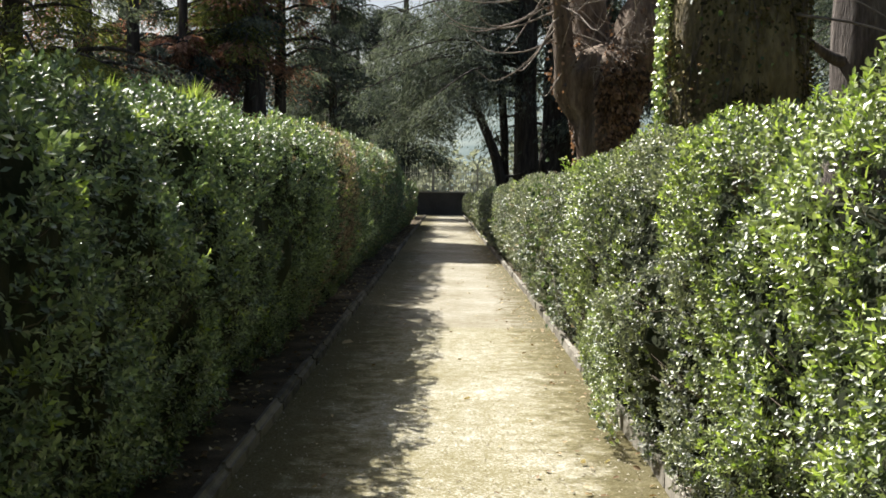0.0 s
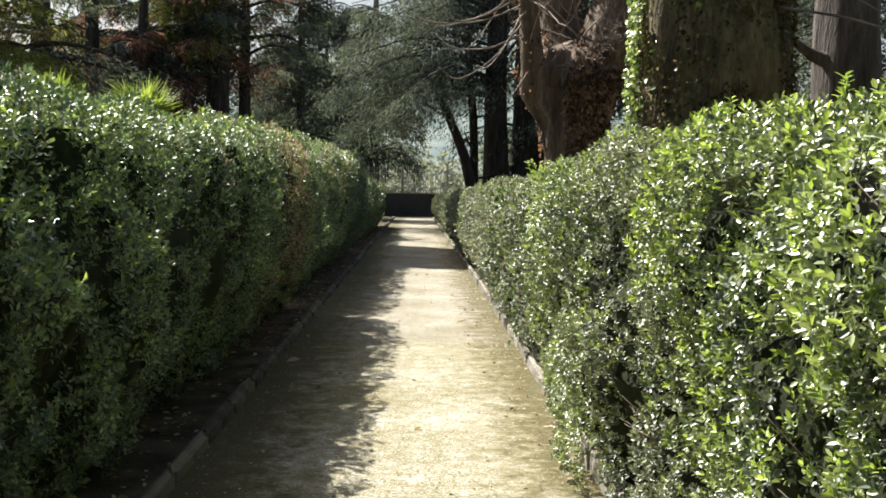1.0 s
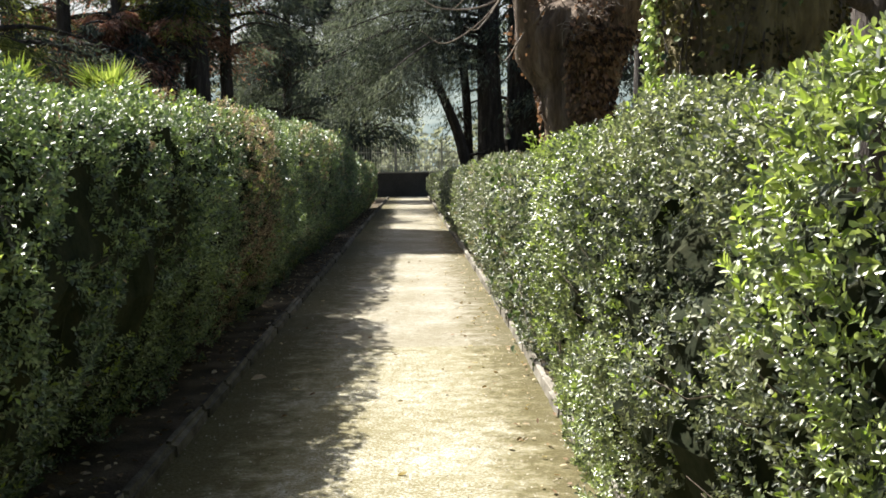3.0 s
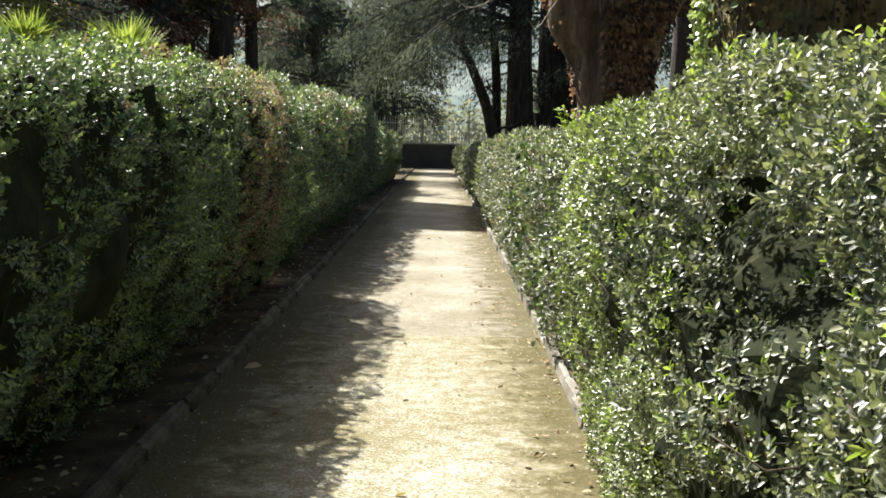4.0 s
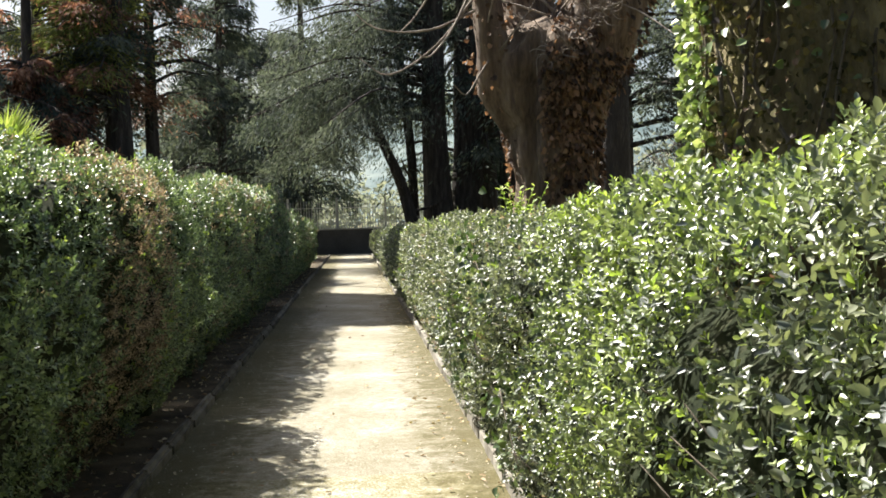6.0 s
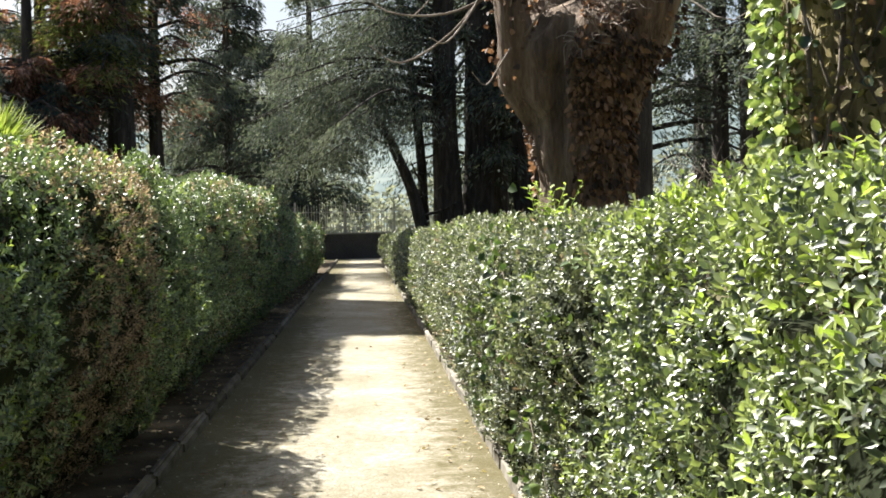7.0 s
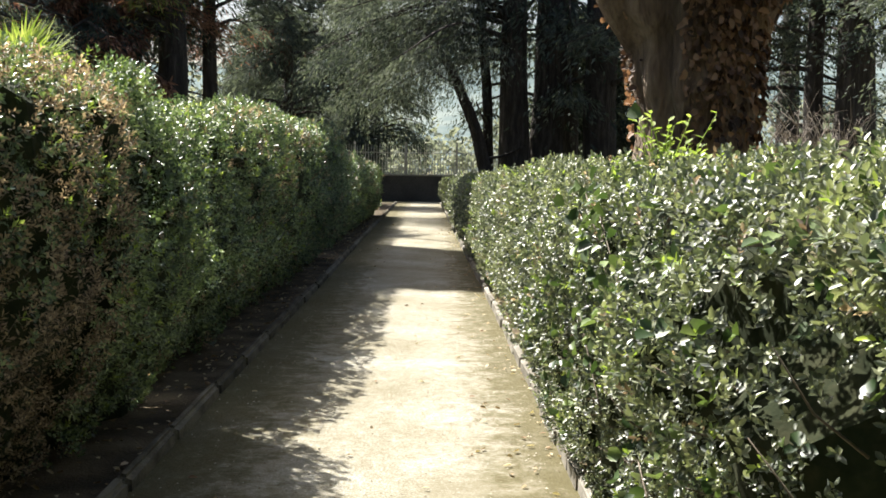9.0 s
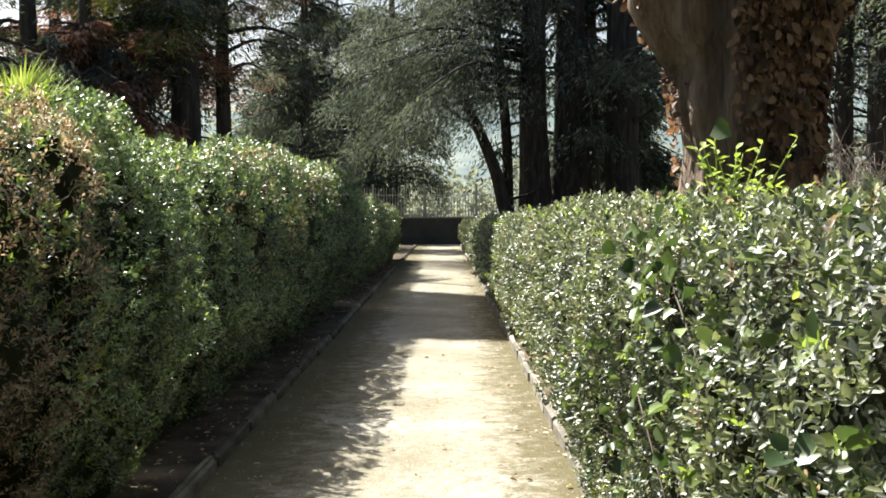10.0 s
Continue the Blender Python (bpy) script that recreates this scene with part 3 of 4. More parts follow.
    for k in range(int(length * 2.2)):
        y = r.uniform(y0 + 0.1, y1 - 0.1)
        x = float(face_x(np.array(y), np.array(0.0))) + r.uniform(0.08, 0.35)
        bits.append(tube([(x * side, y, 0.0), ((x + 0.02) * side, y + r.uniform(-0.05, 0.05), 0.25), ((x + 0.0) * side, y + r.uniform(-0.12, 0.12), 0.5)], [0.016, 0.012, 0.008], 5))
    tagged(tubes("twig_tangle", bits, M_TWIG, top, "thin grey-brown twigs"), kind="stuff")

    # upright shoots above the clipped top
    if up_shoots:
        sp, sa, sf, st = [], [], [], []
        for k in range(up_shoots):
            y = r.uniform(y0 + 0.05, y1 - 0.05)
            x = float(lerp_profile(y, face_keys)) + r.uniform(0.03, thick * 0.7)
            z = float(lerp_profile(y, top_keys)) - 0.05
            h = r.uniform(0.05, 0.14) * (1.0 if side < 0 else 0.65)
            lean = Vector((r.uniform(-0.35, 0.2) * side, r.uniform(-0.3, 0.3), 1)).normalized()
            st.append(tube([(x * side, y, z), tuple(Vector((x * side, y, z)) + lean * h)], [0.003, 0.0015], 4))
            for i in range(11):
                t = 0.25 + 0.75 * i / 10
                a = i * 2.4
                o = Vector((math.cos(a), math.sin(a), 0.5))
                sp.append(tuple(Vector((x * side, y, z)) + lean * h * t))
                sa.append(tuple(o))
                sf.append((-o.x * 0.5, -o.y * 0.5, 1))
        leaves("shoot_growth", np.array(sp), np.array(sa), np.array(sf), leaf * 0.95, leaf * 0.45, M_TIP, top, "pale new shoots above the clipped top", shape)
        tagged(tubes("shoot_wood", st, M_TWIG, top), kind="stuff")
    return top


hedge("hedge", 1, -3.0, 1.9, R_TOP, R_FACE, 0.75, M_BOX_BRIGHT, "bright yellow-green clipped box hedge lit by the sun", 500, 0.06, "diamond", 0.34, tips=0.1, seed=10)
hedge("hedge", 1, 1.9, 4.6, R_TOP, R_FACE, 0.75, M_BOX_BRIGHT, "bright yellow-green clipped box hedge lit by the sun", 6800, 0.021, "round", 0.34, tips=0.26, seed=11, up_shoots=34, hollows=((4.3, 0.5, 0.3, 0.3, 0.2),))
hedge("hedge", 1, 4.6, 6.6, R_TOP, R_FACE, 0.75, M_BOX_MID, "glossy green clipped box hedge with dark hollows", 7200, 0.0205, "round", 0.34, tips=0.13, seed=12, up_shoots=18, hollows=((5.75, 1.45, 0.38, 0.3, 0.32), (5.1, 0.7, 0.25, 0.2, 0.2)))
hedge("hedge", 1, 6.6, 9.35, R_TOP, R_FACE, 0.75, M_BOX_BRIGHT, "bright green box hedge bulging over the stone kerb", 7200, 0.0195, "round", 0.2, tips=0.16, seed=13, up_shoots=24, cut1=True, hollows=((9.4, 0.8, 0.34, 0.4, 0.3), (7.3, 0.9, 0.3, 0.25, 0.22), (8.2, 0.45, 0.3, 0.3, 0.2), (6.9, 1.3, 0.2, 0.2, 0.2), (8.3, 1.35, 0.16, 0.14, 0.2)))
hedge("hedge", 1, 9.35, 14.5, R_TOP, R_FACE, 0.72, M_BOX_MID, "green clipped hedge overgrown with broad ivy leaves", 5300, 0.0225, "round", 0.2, tips=0.05, ivy=0.06, dead=0.025, seed=14, up_shoots=14, hollows=((9.75, 0.9, 0.4, 0.45, 0.36), (11.1, 0.95, 0.3, 0.25, 0.2), (12.6, 0.4, 0.4, 0.25, 0.2), (10.3, 0.45, 0.4, 0.3, 0.26), (11.9, 0.8, 0.3, 0.25, 0.24)))
hedge("hedge", 1, 14.5, 28.0, R_TOP, R_FACE, 0.72, M_BOX_MID, "grey-green clipped hedge along the kerb", 2500, 0.034, "diamond", 0.36, tips=0.05, ivy=0.05, dead=0.025, seed=15, up_shoots=30)
hedge("hedge", 1, 28.0, 56.5, R_TOP, R_FACE, 0.72, M_BOX_MID, "low clipped hedge near the end wall", 950, 0.052, "diamond", 0.3, tips=0.06, seed=16, cut1=True)
hedge("hedge", -1, -3.0, 1.5, L_TOP, L_FACE, 0.85, M_BOX_DARK, "tall dark green clipped box hedge in shade", 500, 0.06, "diamond", 0.4, tips=0.05, seed=30, crest=0.34)
hedge("hedge", -1, 1.5, 7.0, L_TOP, L_FACE, 0.85, M_BOX_DARK, "tall dark green clipped box hedge in shade", 3000, 0.03, "diamond", 0.34, tips=0.05, seed=31, up_shoots=40, crest=0.22, low=0.15, rough_top=1.6)
hedge("hedge", -1, 7.0, 11.7, L_TOP, L_FACE, 0.85, M_BOX_DARK, "dark green clipped box hedge with glinting top leaves", 3000, 0.03, "diamond", 0.5, tips=0.05, dead=0.02, seed=32, up_shoots=25, crest=0.28, low=0.15, rough_top=1.6)
hedge("hedge", -1, 11.7, 13.5, L_TOP, L_FACE, 0.85, M_BOX_DARK, "clipped hedge largely withered brown with bare twigs", 3600, 0.027, "diamond", 0.55, tips=0.05, dead=1.25, seed=43, twigs=45, up_shoots=8, crest=0.3, low=0.15, rough_top=1.6)
hedge("hedge", -1, 13.5, 15.4, L_TOP, L_FACE, 0.85, M_BOX_DARK, "dark green clipped hedge sloping down to a gap", 3000, 0.03, "diamond", 0.5, tips=0.04, dead=0.05, seed=36, up_shoots=8, crest=0.3, low=0.15, rough_top=1.6, cut1=True)
hedge("hedge", -1, 15.9, 27.6, L_TOP, L_FACE, 0.85, M_BOX_DARK, "tall dark green clipped hedge block with brownish patches", 2000, 0.038, "diamond", 0.5, tips=0.03, dead=0.17, seed=34, cut0=True, cut1=True, up_shoots=15, crest=0.34, low=0.15, rough_top=1.6)
hedge("hedge", -1, 28.4, 45.2, L_TOP, L_FACE, 0.85, M_BOX_DARK, "lower brownish green hedge near the end wall", 1000, 0.052, "diamond", 0.3, tips=0.02, dead=0.15, seed=35, cut0=True, cut1=True, crest=0.34, low=0.15, rough_top=1.6)

# ---- trees beside and behind the hedges ----


def skin_leaves(name, path, radii, n, mat, parent, label, leaf, arc=(0, 6.28), zr=(0.0, 1.0), out=0.02, shape="round", wide=0.9, hang=-0.4):
    """Leaves that cling to a limb's bark."""
    P = np.array([tuple(p) for p in path])
    R = np.array(radii)
    t = rng.uniform(zr[0], zr[1], n) * (len(P) - 1)
    i = np.clip(t.astype(int), 0, len(P) - 2)
    f = (t - i)[:, None]
    c = P[i] * (1 - f) + P[i + 1] * f
    rad = R[i] * (1 - f[:, 0]) + R[i + 1] * f[:, 0]
    a = rng.uniform(arc[0], arc[1], n)
    nrm = np.stack([np.cos(a), np.sin(a), np.zeros(n)], 1)
    pos = c + nrm * (rad + out * rng.random(n) * 2)[:, None]
    axis = nrm * 0.5 + rng.normal(size=(n, 3)) * 0.5 + np.array([0, 0, hang])
    return leaves(name, pos, axis, nrm + rng.normal(size=(n, 3)) * 0.5, leaf, leaf * wide, mat, parent, label, shape)


def pollard_tree():
    """Thick trunk that widens into a knuckled head with two limbs, under dead russet ivy and long bare whips."""
    t = thing("pollarded_tree", "thick pollarded tree trunk covered with dead russet ivy behind the hedge", "tree", at=(0, 0, 0))
    trunk = smooth_path([(2.14, 15.2, -0.1), (2.12, 15.2, 1.0), (2.08, 15.2, 2.0), (2.06, 15.2, 2.5), (2.06, 15.2, 2.85), (2.14, 15.2, 3.15), (2.2, 15.2, 3.5)], 5)
    rad = list(np.interp(np.linspace(0, 1, len(trunk)), [0, 0.17, 0.33, 0.5, 0.66, 0.8, 0.9, 1.0], [0.52, 0.44, 0.38, 0.41, 0.53, 0.57, 0.46, 0.10]))
    verts, faces = tube(trunk, rad, 56, 0.10, 4, 0.02)
    for k, v in enumerate(verts):
        c, a = trunk[k // 56], math.atan2(v.y - trunk[k // 56].y, v.x - trunk[k // 56].x) % (2 * math.pi)
        wander = 4.22 + 0.10 * math.sin(c.z * 2.3)
        furrow = 0.20 * math.exp(-((a - wander) / 0.11) ** 2) + 0.06 * math.exp(-((a - wander + 0.5 + 0.1 * math.sin(c.z * 4)) / 0.07) ** 2)
        verts[k] = c + (v - c) * (1 - furrow + 0.018 * math.sin(31 * a + 3 * c.z) + 0.015 * math.sin(17 * a - 5 * c.z))
    tubes("trunk", [(verts, faces)], M_BARK_RED, t)
    limbs = []
    left = smooth_path([(1.98, 15.2, 2.1), (1.6, 15.1, 2.85), (1.52, 15.05, 3.4), (1.44, 15.0, 4.2), (1.35, 14.9, 5.4)], 5)
    lrad = list(np.interp(np.linspace(0, 1, len(left)), [0, 0.25, 1], [0.1, 0.19, 0.07]))
    limbs.append(tube(left, lrad, 12, 0.15, 8))
    right = smooth_path([(2.1, 15.2, 2.2), (2.36, 15.2, 3.1), (2.75, 15.25, 3.9), (3.2, 15.3, 5.0), (3.5, 15.4, 6.5)], 5)
    rrad = list(np.interp(np.linspace(0, 1, len(right)), [0, 0.25, 1], [0.25, 0.46, 0.24]))
    limbs.append(tube(right, rrad, 18, 0.14, 9, 0.03))
    back = smooth_path([(2.0, 15.4, 2.9), (1.9, 15.7, 3.7), (1.9, 15.9, 5.2), (1.8, 16.0, 6.8)], 5)
    limbs.append(tube(back, list(np.linspace(0.38, 0.16, len(back))), 14, 0.14, 10))
    for k, l in enumerate(limbs):
        tubes("limb", [l], M_BARK_RED, t)
    r = random.Random(17)
    whips = []
    for k in range(46):
        src = r.choice([left[-8], left[-14], right[8], right[12], back[8], trunk[-2]])
        o = Vector((r.uniform(-0.15, 0.15), r.uniform(-0.2, 0.05), r.uniform(-0.1, 0.2)))
        d = Vector((r.uniform(-1.0, 0.55), r.uniform(-0.8, 0.4), r.uniform(-0.2, 0.9))).normalized()
        L = r.uniform(0.5, 1.7)
        p0 = src + o
        pts = [p0, p0 + d * L * 0.35 + Vector((0, 0, -0.05)), p0 + d * L * 0.7 + Vector((0, 0, -0.10 * L)), p0 + d * L + Vector((0, 0, 0.16 * L))]
        whips.append(tube(smooth_path(pts, 3), list(np.linspace(0.011, 0.003, 10)), 5))
    for k, (ex, ez, sag, sy) in enumerate(((0.22, 3.55, 0.25, 14.6), (0.36, 3.06, 0.3, 14.7), (0.82, 3.08, 0.2, 14.5), (-0.2, 3.9, 0.3, 14.6), (0.0, 3.62, 0.2, 14.4), (0.3, 3.85, 0.3, 14.8), (-0.3, 4.3, 0.35, 14.6), (0.7, 3.3, 0.1, 14.9), (0.1, 4.5, 0.3, 14.7))):
        p0, e = Vector((1.38, 14.95, 3.5 + 0.12 * k)), Vector((ex, sy, ez))
        pts = [p0, p0.lerp(e, 0.35) + Vector((0, 0, -sag * 0.8)), p0.lerp(e, 0.75) + Vector((0, 0, -sag * 0.9)), e]
        whips.append(tube(smooth_path(pts, 4), list(np.linspace(0.014, 0.004, 13)), 5))
    tangle = []
    for k in range(90):
        u = r.random()
        p0 = Vector((1.92 + 0.7 * u + r.uniform(-0.06, 0.06), 14.78 - 0.1 * r.random() - 0.12 * math.sin(3.1 * u), 2.95 + 0.62 * u + r.uniform(-0.08, 0.08)))
        d = Vector((r.uniform(-1, 0.8), r.uniform(-1, 0.1), r.uniform(-0.5, 1))).normalized() * r.uniform(0.08, 0.26)
        tangle.append(tube(smooth_path([p0, p0 + d * 0.5 + Vector((r.uniform(-0.05, 0.05), 0, r.uniform(-0.05, 0.05))), p0 + d], 3), list(np.linspace(0.007, 0.003, 7)), 4))
    tagged(tubes("twig_tangle", tangle, M_BARK_PALE, t, "pale dead twigs in the crotch"), kind="stuff")
    for w in whips:
        tubes("whip", [w], M_BARK_PALE, t, "long bare pale shoot")
    skin_leaves("dead_ivy", trunk, rad, 1500, M_IVY_DEAD, t, "dead russet ivy leaves on the bark", 0.065, arc=(-1.5, 0.5), out=0.035, zr=(0.3, 1.0), wide=0.6, hang=-1.1)
    skin_leaves("dead_ivy", trunk, rad, 300, M_IVY_DEAD, t, "dead russet ivy leaves on the bark", 0.05, arc=(2.6, 3.5), out=0.0, zr=(0.3, 1.0))
    skin_leaves("dead_ivy", trunk, rad, 650, M_IVY_DEAD, t, "dead russet ivy leaves on the bark", 0.062, arc=(4.4, 5.0), out=0.03, zr=(0.3, 1.0), wide=0.6, hang=-1.1)
    skin_leaves("dead_ivy", left, lrad, 240, M_IVY_DEAD, t, "dead russet ivy leaves on the bark", 0.05, out=0.03)
    skin_leaves("dead_ivy", back, list(np.linspace(0.38, 0.16, len(back))), 500, M_IVY_DEAD, t, "dead russet ivy leaves on the bark", 0.05, out=0.03)
    skin_leaves("dead_ivy", right, rrad, 1300, M_IVY_DEAD, t, "dead russet ivy leaves on the bark", 0.065, out=0.035, wide=0.6, hang=-1.0)


def ivy_tree():
    """A broad vine-wrapped trunk with a curtain of ivy on its sunny side, coloured bright for the sun."""
    t = thing("ivy_tree", "broad dark trunk wrapped in vines with a curtain of ivy", "tree")
    trunk = smooth_path([(2.66, 10.3, -0.1), (2.62, 10.3, 1.2), (2.6, 10.3, 2.2), (2.62, 10.35, 3.4), (2.75, 10.4, 5.0), (2.85, 10.5, 7.5)], 5)
    rad = list(np.interp(np.linspace(0, 1, len(trunk)), [0, 0.2, 0.4, 0.7, 1.0], [0.75, 0.64, 0.62, 0.60, 0.48]))
    tubes("trunk", [tube(trunk, rad, 30, 0.10, 14, 0.035)], M_BARK_IVY, t)
    r = random.Random(23)
    vines = []
    for k in range(46):
        a0, turn = r.uniform(0, 6.28), r.uniform(-1.2, 1.2)
        pts = []
        for i in range(9):
            z = 0.3 + 5.2 * i / 8
            a = a0 + turn * i / 8 + r.uniform(-0.3, 0.3)
            j = min(len(trunk) - 1, int(i / 8 * (len(trunk) - 6)) + 1)
            c = trunk[j]
            pts.append((c.x + math.cos(a) * (rad[j] + 0.02), c.y + math.sin(a) * (rad[j] + 0.02), c.z))
        vines.append(tube(smooth_path(pts, 3), list(np.linspace(r.uniform(0.007, 0.018), 0.005, 25)), 5))
    for v in vines:
        tubes("vine", [v], M_TWIG, t, "brown woody vine")
    # the lighter leaf colour here stands for sun on the trunk's left side
    skin_leaves("ivy_curtain", trunk, rad, 2400, M_IVY_PALE, t, "ivy leaves with sunlight in their pale colour", 0.045, arc=(2.7, 3.4), out=0.05, zr=(0.2, 0.95))
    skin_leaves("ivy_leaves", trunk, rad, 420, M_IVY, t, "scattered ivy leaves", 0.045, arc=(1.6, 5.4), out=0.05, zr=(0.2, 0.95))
    skin_leaves("dead_ivy", trunk, rad, 500, M_IVY_DEAD, t, "dead brown ivy leaves", 0.035, arc=(3.4, 6.2), out=0.03, zr=(0.1, 0.95))
    skin_leaves("bark_moss", trunk, rad, 5200, M_MOSS, t, "dull brown moss and withered growth on the bark", 0.04, arc=(3.3, 6.3), out=0.02, zr=(0.12, 0.75), wide=0.7, hang=-0.6)
    twigs = []
    for k in range(9):
        p0 = Vector((2.9, 9.9, 3.1 + 0.25 * k))
        e = p0 + Vector((r.uniform(0.7, 1.6), r.uniform(-0.9, -0.2), r.uniform(-0.7, 0.4)))
        twigs.append(tube(smooth_path([p0, (p0 + e) / 2 + Vector((0, 0, 0.08)), e], 4), list(np.linspace(0.015, 0.004, 9)), 5))
    for w in twigs:
        tubes("twig", [w], M_BARK_PALE, t, "bare budding twig")


pollard_tree()
ivy_tree()


def plain_trunk(name, label, base, height, r0, lean=(0, 0), mat=None, seed=1, stubs=5, tip=0.6):
    t = thing(name, label, "tree")
    path = smooth_path([(base[0] + lean[0] * k * k / 16 * height, base[1] + lean[1] * k * k / 16 * height, -0.1 + height * k / 4) for k in range(5)], 4)
    tubes("trunk", [tube(path, list(np.linspace(r0 * 1.15, r0 * tip, len(path))), 16, 0.13, seed, 0.012)], mat or M_BARK, t)
    if stubs:
        r = random.Random(seed)
        for k in range(stubs):
            c = path[int(len(path) * (0.35 + 0.55 * k / stubs))]
            a = r.uniform(0, 6.28)
            e = c + Vector((math.cos(a), math.sin(a), 0.35)) * r.uniform(0.8, 2.0)
            tubes("limb", [tube(smooth_path([c, (c + e) / 2 + Vector((0, 0, -0.1)), e], 4), list(np.linspace(r0 * 0.3, 0.02, 9)), 6)], mat or M_BARK, t)
    return t, path


def conifer(name, label, base, height, r0, crown, spread, branches, blades, mats, seed, droop=0.35, blade=(0.34, 0.05), lean=(0, 0), sector=None, limb_droop=0.12, dense=1.35, stout=1.0):
    """A trunk, tapered limbs and needle sprays that hang from them; mats: (material, share) pairs by limb."""
    t, path = plain_trunk(name, label, base, height, r0, lean, seed=seed, stubs=0, tip=0.1)
    r = random.Random(seed)
    limbs = []
    clouds = {}
    for b in range(branches):
        f = r.random() ** 0.9
        z = crown[0] + (crown[1] - crown[0]) * f
        j = min(len(path) - 1, max(0, int(z / height * (len(path) - 1))))
        c = Vector((path[j].x, path[j].y, z))
        a = r.uniform(*sector) if sector else r.uniform(0, 2 * math.pi)
        L = spread * (1 - 0.65 * f) * r.uniform(0.6, 1.1)
        rise = r.uniform(-0.12, 0.22)
        end = c + Vector((math.cos(a) * L, math.sin(a) * L, L * (rise - limb_droop)))
        mid = (c + end) / 2 + Vector((0, 0, L * 0.13))
        pts = smooth_path([c, mid, end], 5)
        limbs.append(tube(pts, list(np.linspace((0.05 + 0.012 * L) * stout, 0.012, len(pts))), 5))
        P = np.array([tuple(p) for p in pts])
        n = int(0.62 * blades * dense * (0.5 + 0.5 * L / spread))
        s = rng.random(n) ** 0.75 * 0.85 + 0.15
        k = s * (len(P) - 1)
        i = np.clip(k.astype(int), 0, len(P) - 2)
        fr = (k - i)[:, None]
        pos = P[i] * (1 - fr) + P[i + 1] * fr
        along = np.array([math.cos(a), math.sin(a), 0])
        across = np.array([-math.sin(a), math.cos(a), 0])
        w = rng.normal(size=n) * 0.22 * L * (1.15 - s * 0.7)
        # twiglets: sprays gather along short side shoots
        w = np.round(w / 0.22) * 0.22 + rng.normal(size=n) * 0.05
        pos = pos + across * w[:, None]
        pos[:, 2] -= np.abs(w) * droop + rng.exponential(0.10 + droop * 0.35, n)
        axis = along * rng.uniform(0.1, 0.9, (n, 1)) + across * np.sign(w)[:, None] * 0.5 + rng.normal(size=(n, 3)) * 0.35 + np.array([0, 0, -droop * 1.3])
        face = rng.normal(size=(n, 3)) * 0.6 + np.array([0, 0, 0.8])
        u = r.random()
        for m, share in mats:
            if u < share:
                break
            u -= share
        clouds.setdefault(m.name, [m, [], [], []])
        for q, arr in zip(clouds[m.name][1:], (pos, axis, face)):
            q.append(arr)
    for l in limbs:
        tubes("limb", [l], M_BARK, t)
    for m, p, a, f in clouds.values():
        leaves("foliage", np.concatenate(p), np.concatenate(a), np.concatenate(f), blade[0] * 0.68, blade[1] * 0.84, m, t, m.name, "blade")
    return t


# big pale cedar over the end of the path, and the dark trunks beside it
conifer("cedar", "large blue-green cedar with drooping boughs over the path", (3.0, 44.0), 22, 0.5, (4.9, 15), 6.8, 70, 560, [(M_CEDAR, 0.78), (M_CEDAR_DARK, 0.22)], 101, 0.6, (0.25, 0.04), sector=(2.3, 4.1), limb_droop=0.2, dense=4.0, stout=0.6)
conifer("cedar", "dark cedar with heavy shaded boughs", (5.0, 47.0), 22, 0.4, (3.6, 16), 5.6, 96, 480, [(M_CEDAR_DARK, 0.9), (M_CEDAR, 0.1)], 102, 0.5, (0.36, 0.075), limb_droop=0.14, dense=2.2)
plain_trunk("leaning_tree", "slim dark leaning trunk growing from the cedar's foot", (2.25, 43.5), 6.4, 0.2, (-0.36, 0.0), seed=103)
plain_trunk("tree_trunk", "dark upright tree trunk behind the hedge", (4.15, 44.5), 14.0, 0.5, (0.01, 0.0), seed=104)
plain_trunk("tree_trunk", "dark upright tree trunk behind the hedge", (5.75, 44.0), 14.0, 0.5, (0.0, 0.0), seed=105)
plain_trunk("tree_trunk", "dark slender tree trunk behind the hedge", (2.3, 44.8), 10.0, 0.17, (-0.08, 0.0), seed=106)
plain_trunk("tree_trunk", "grey-brown tree trunk behind the hedge", (4.55, 12.6), 7.0, 0.36, (0.02, 0.0), M_BARK_GREY, seed=127)
conifer("fir", "low dark fir behind the trunks", (6.6, 51.0), 9, 0.2, (1.6, 8), 3.2, 70, 420, [(M_CEDAR_DARK, 1.0)], 128, 0.5, (0.36, 0.08), dense=2.0)
# right background
conifer("pine", "dark pine with open boughs behind the hedge", (10.85, 36.0), 18, 0.48, (4.0, 12), 5.0, 64, 420, [(M_CEDAR_DARK, 1.0)], 107, 0.3, (0.2, 0.055), limb_droop=0.05, dense=3.0, stout=0.5)
conifer("pine", "dark pine with low open boughs behind the hedge", (10.6, 28.5), 15, 0.26, (3.2, 9), 4.6, 50, 330, [(M_CEDAR_DARK, 1.0)], 129, 0.3, (0.2, 0.055), limb_droop=0.05, dense=2.8, stout=0.4)
conifer("pine", "dark pine with open boughs", (8.5, 40.0), 18, 0.4, (3.2, 15), 5.2, 50, 300, [(M_CEDAR_DARK, 1.0)], 108, 0.35, (0.34, 0.06))
conifer("pine", "dark pine with open boughs", (13.0, 48.0), 18, 0.4, (2.8, 15), 5.2, 50, 300, [(M_CEDAR_DARK, 0.9), (M_CEDAR, 0.1)], 109, 0.35, (0.34, 0.06))
plain_trunk("tree_trunk", "dark upright tree trunk behind the pollarded tree", (4.6, 23.7), 13.0, 0.23, (0.0, 0.0), seed=131)
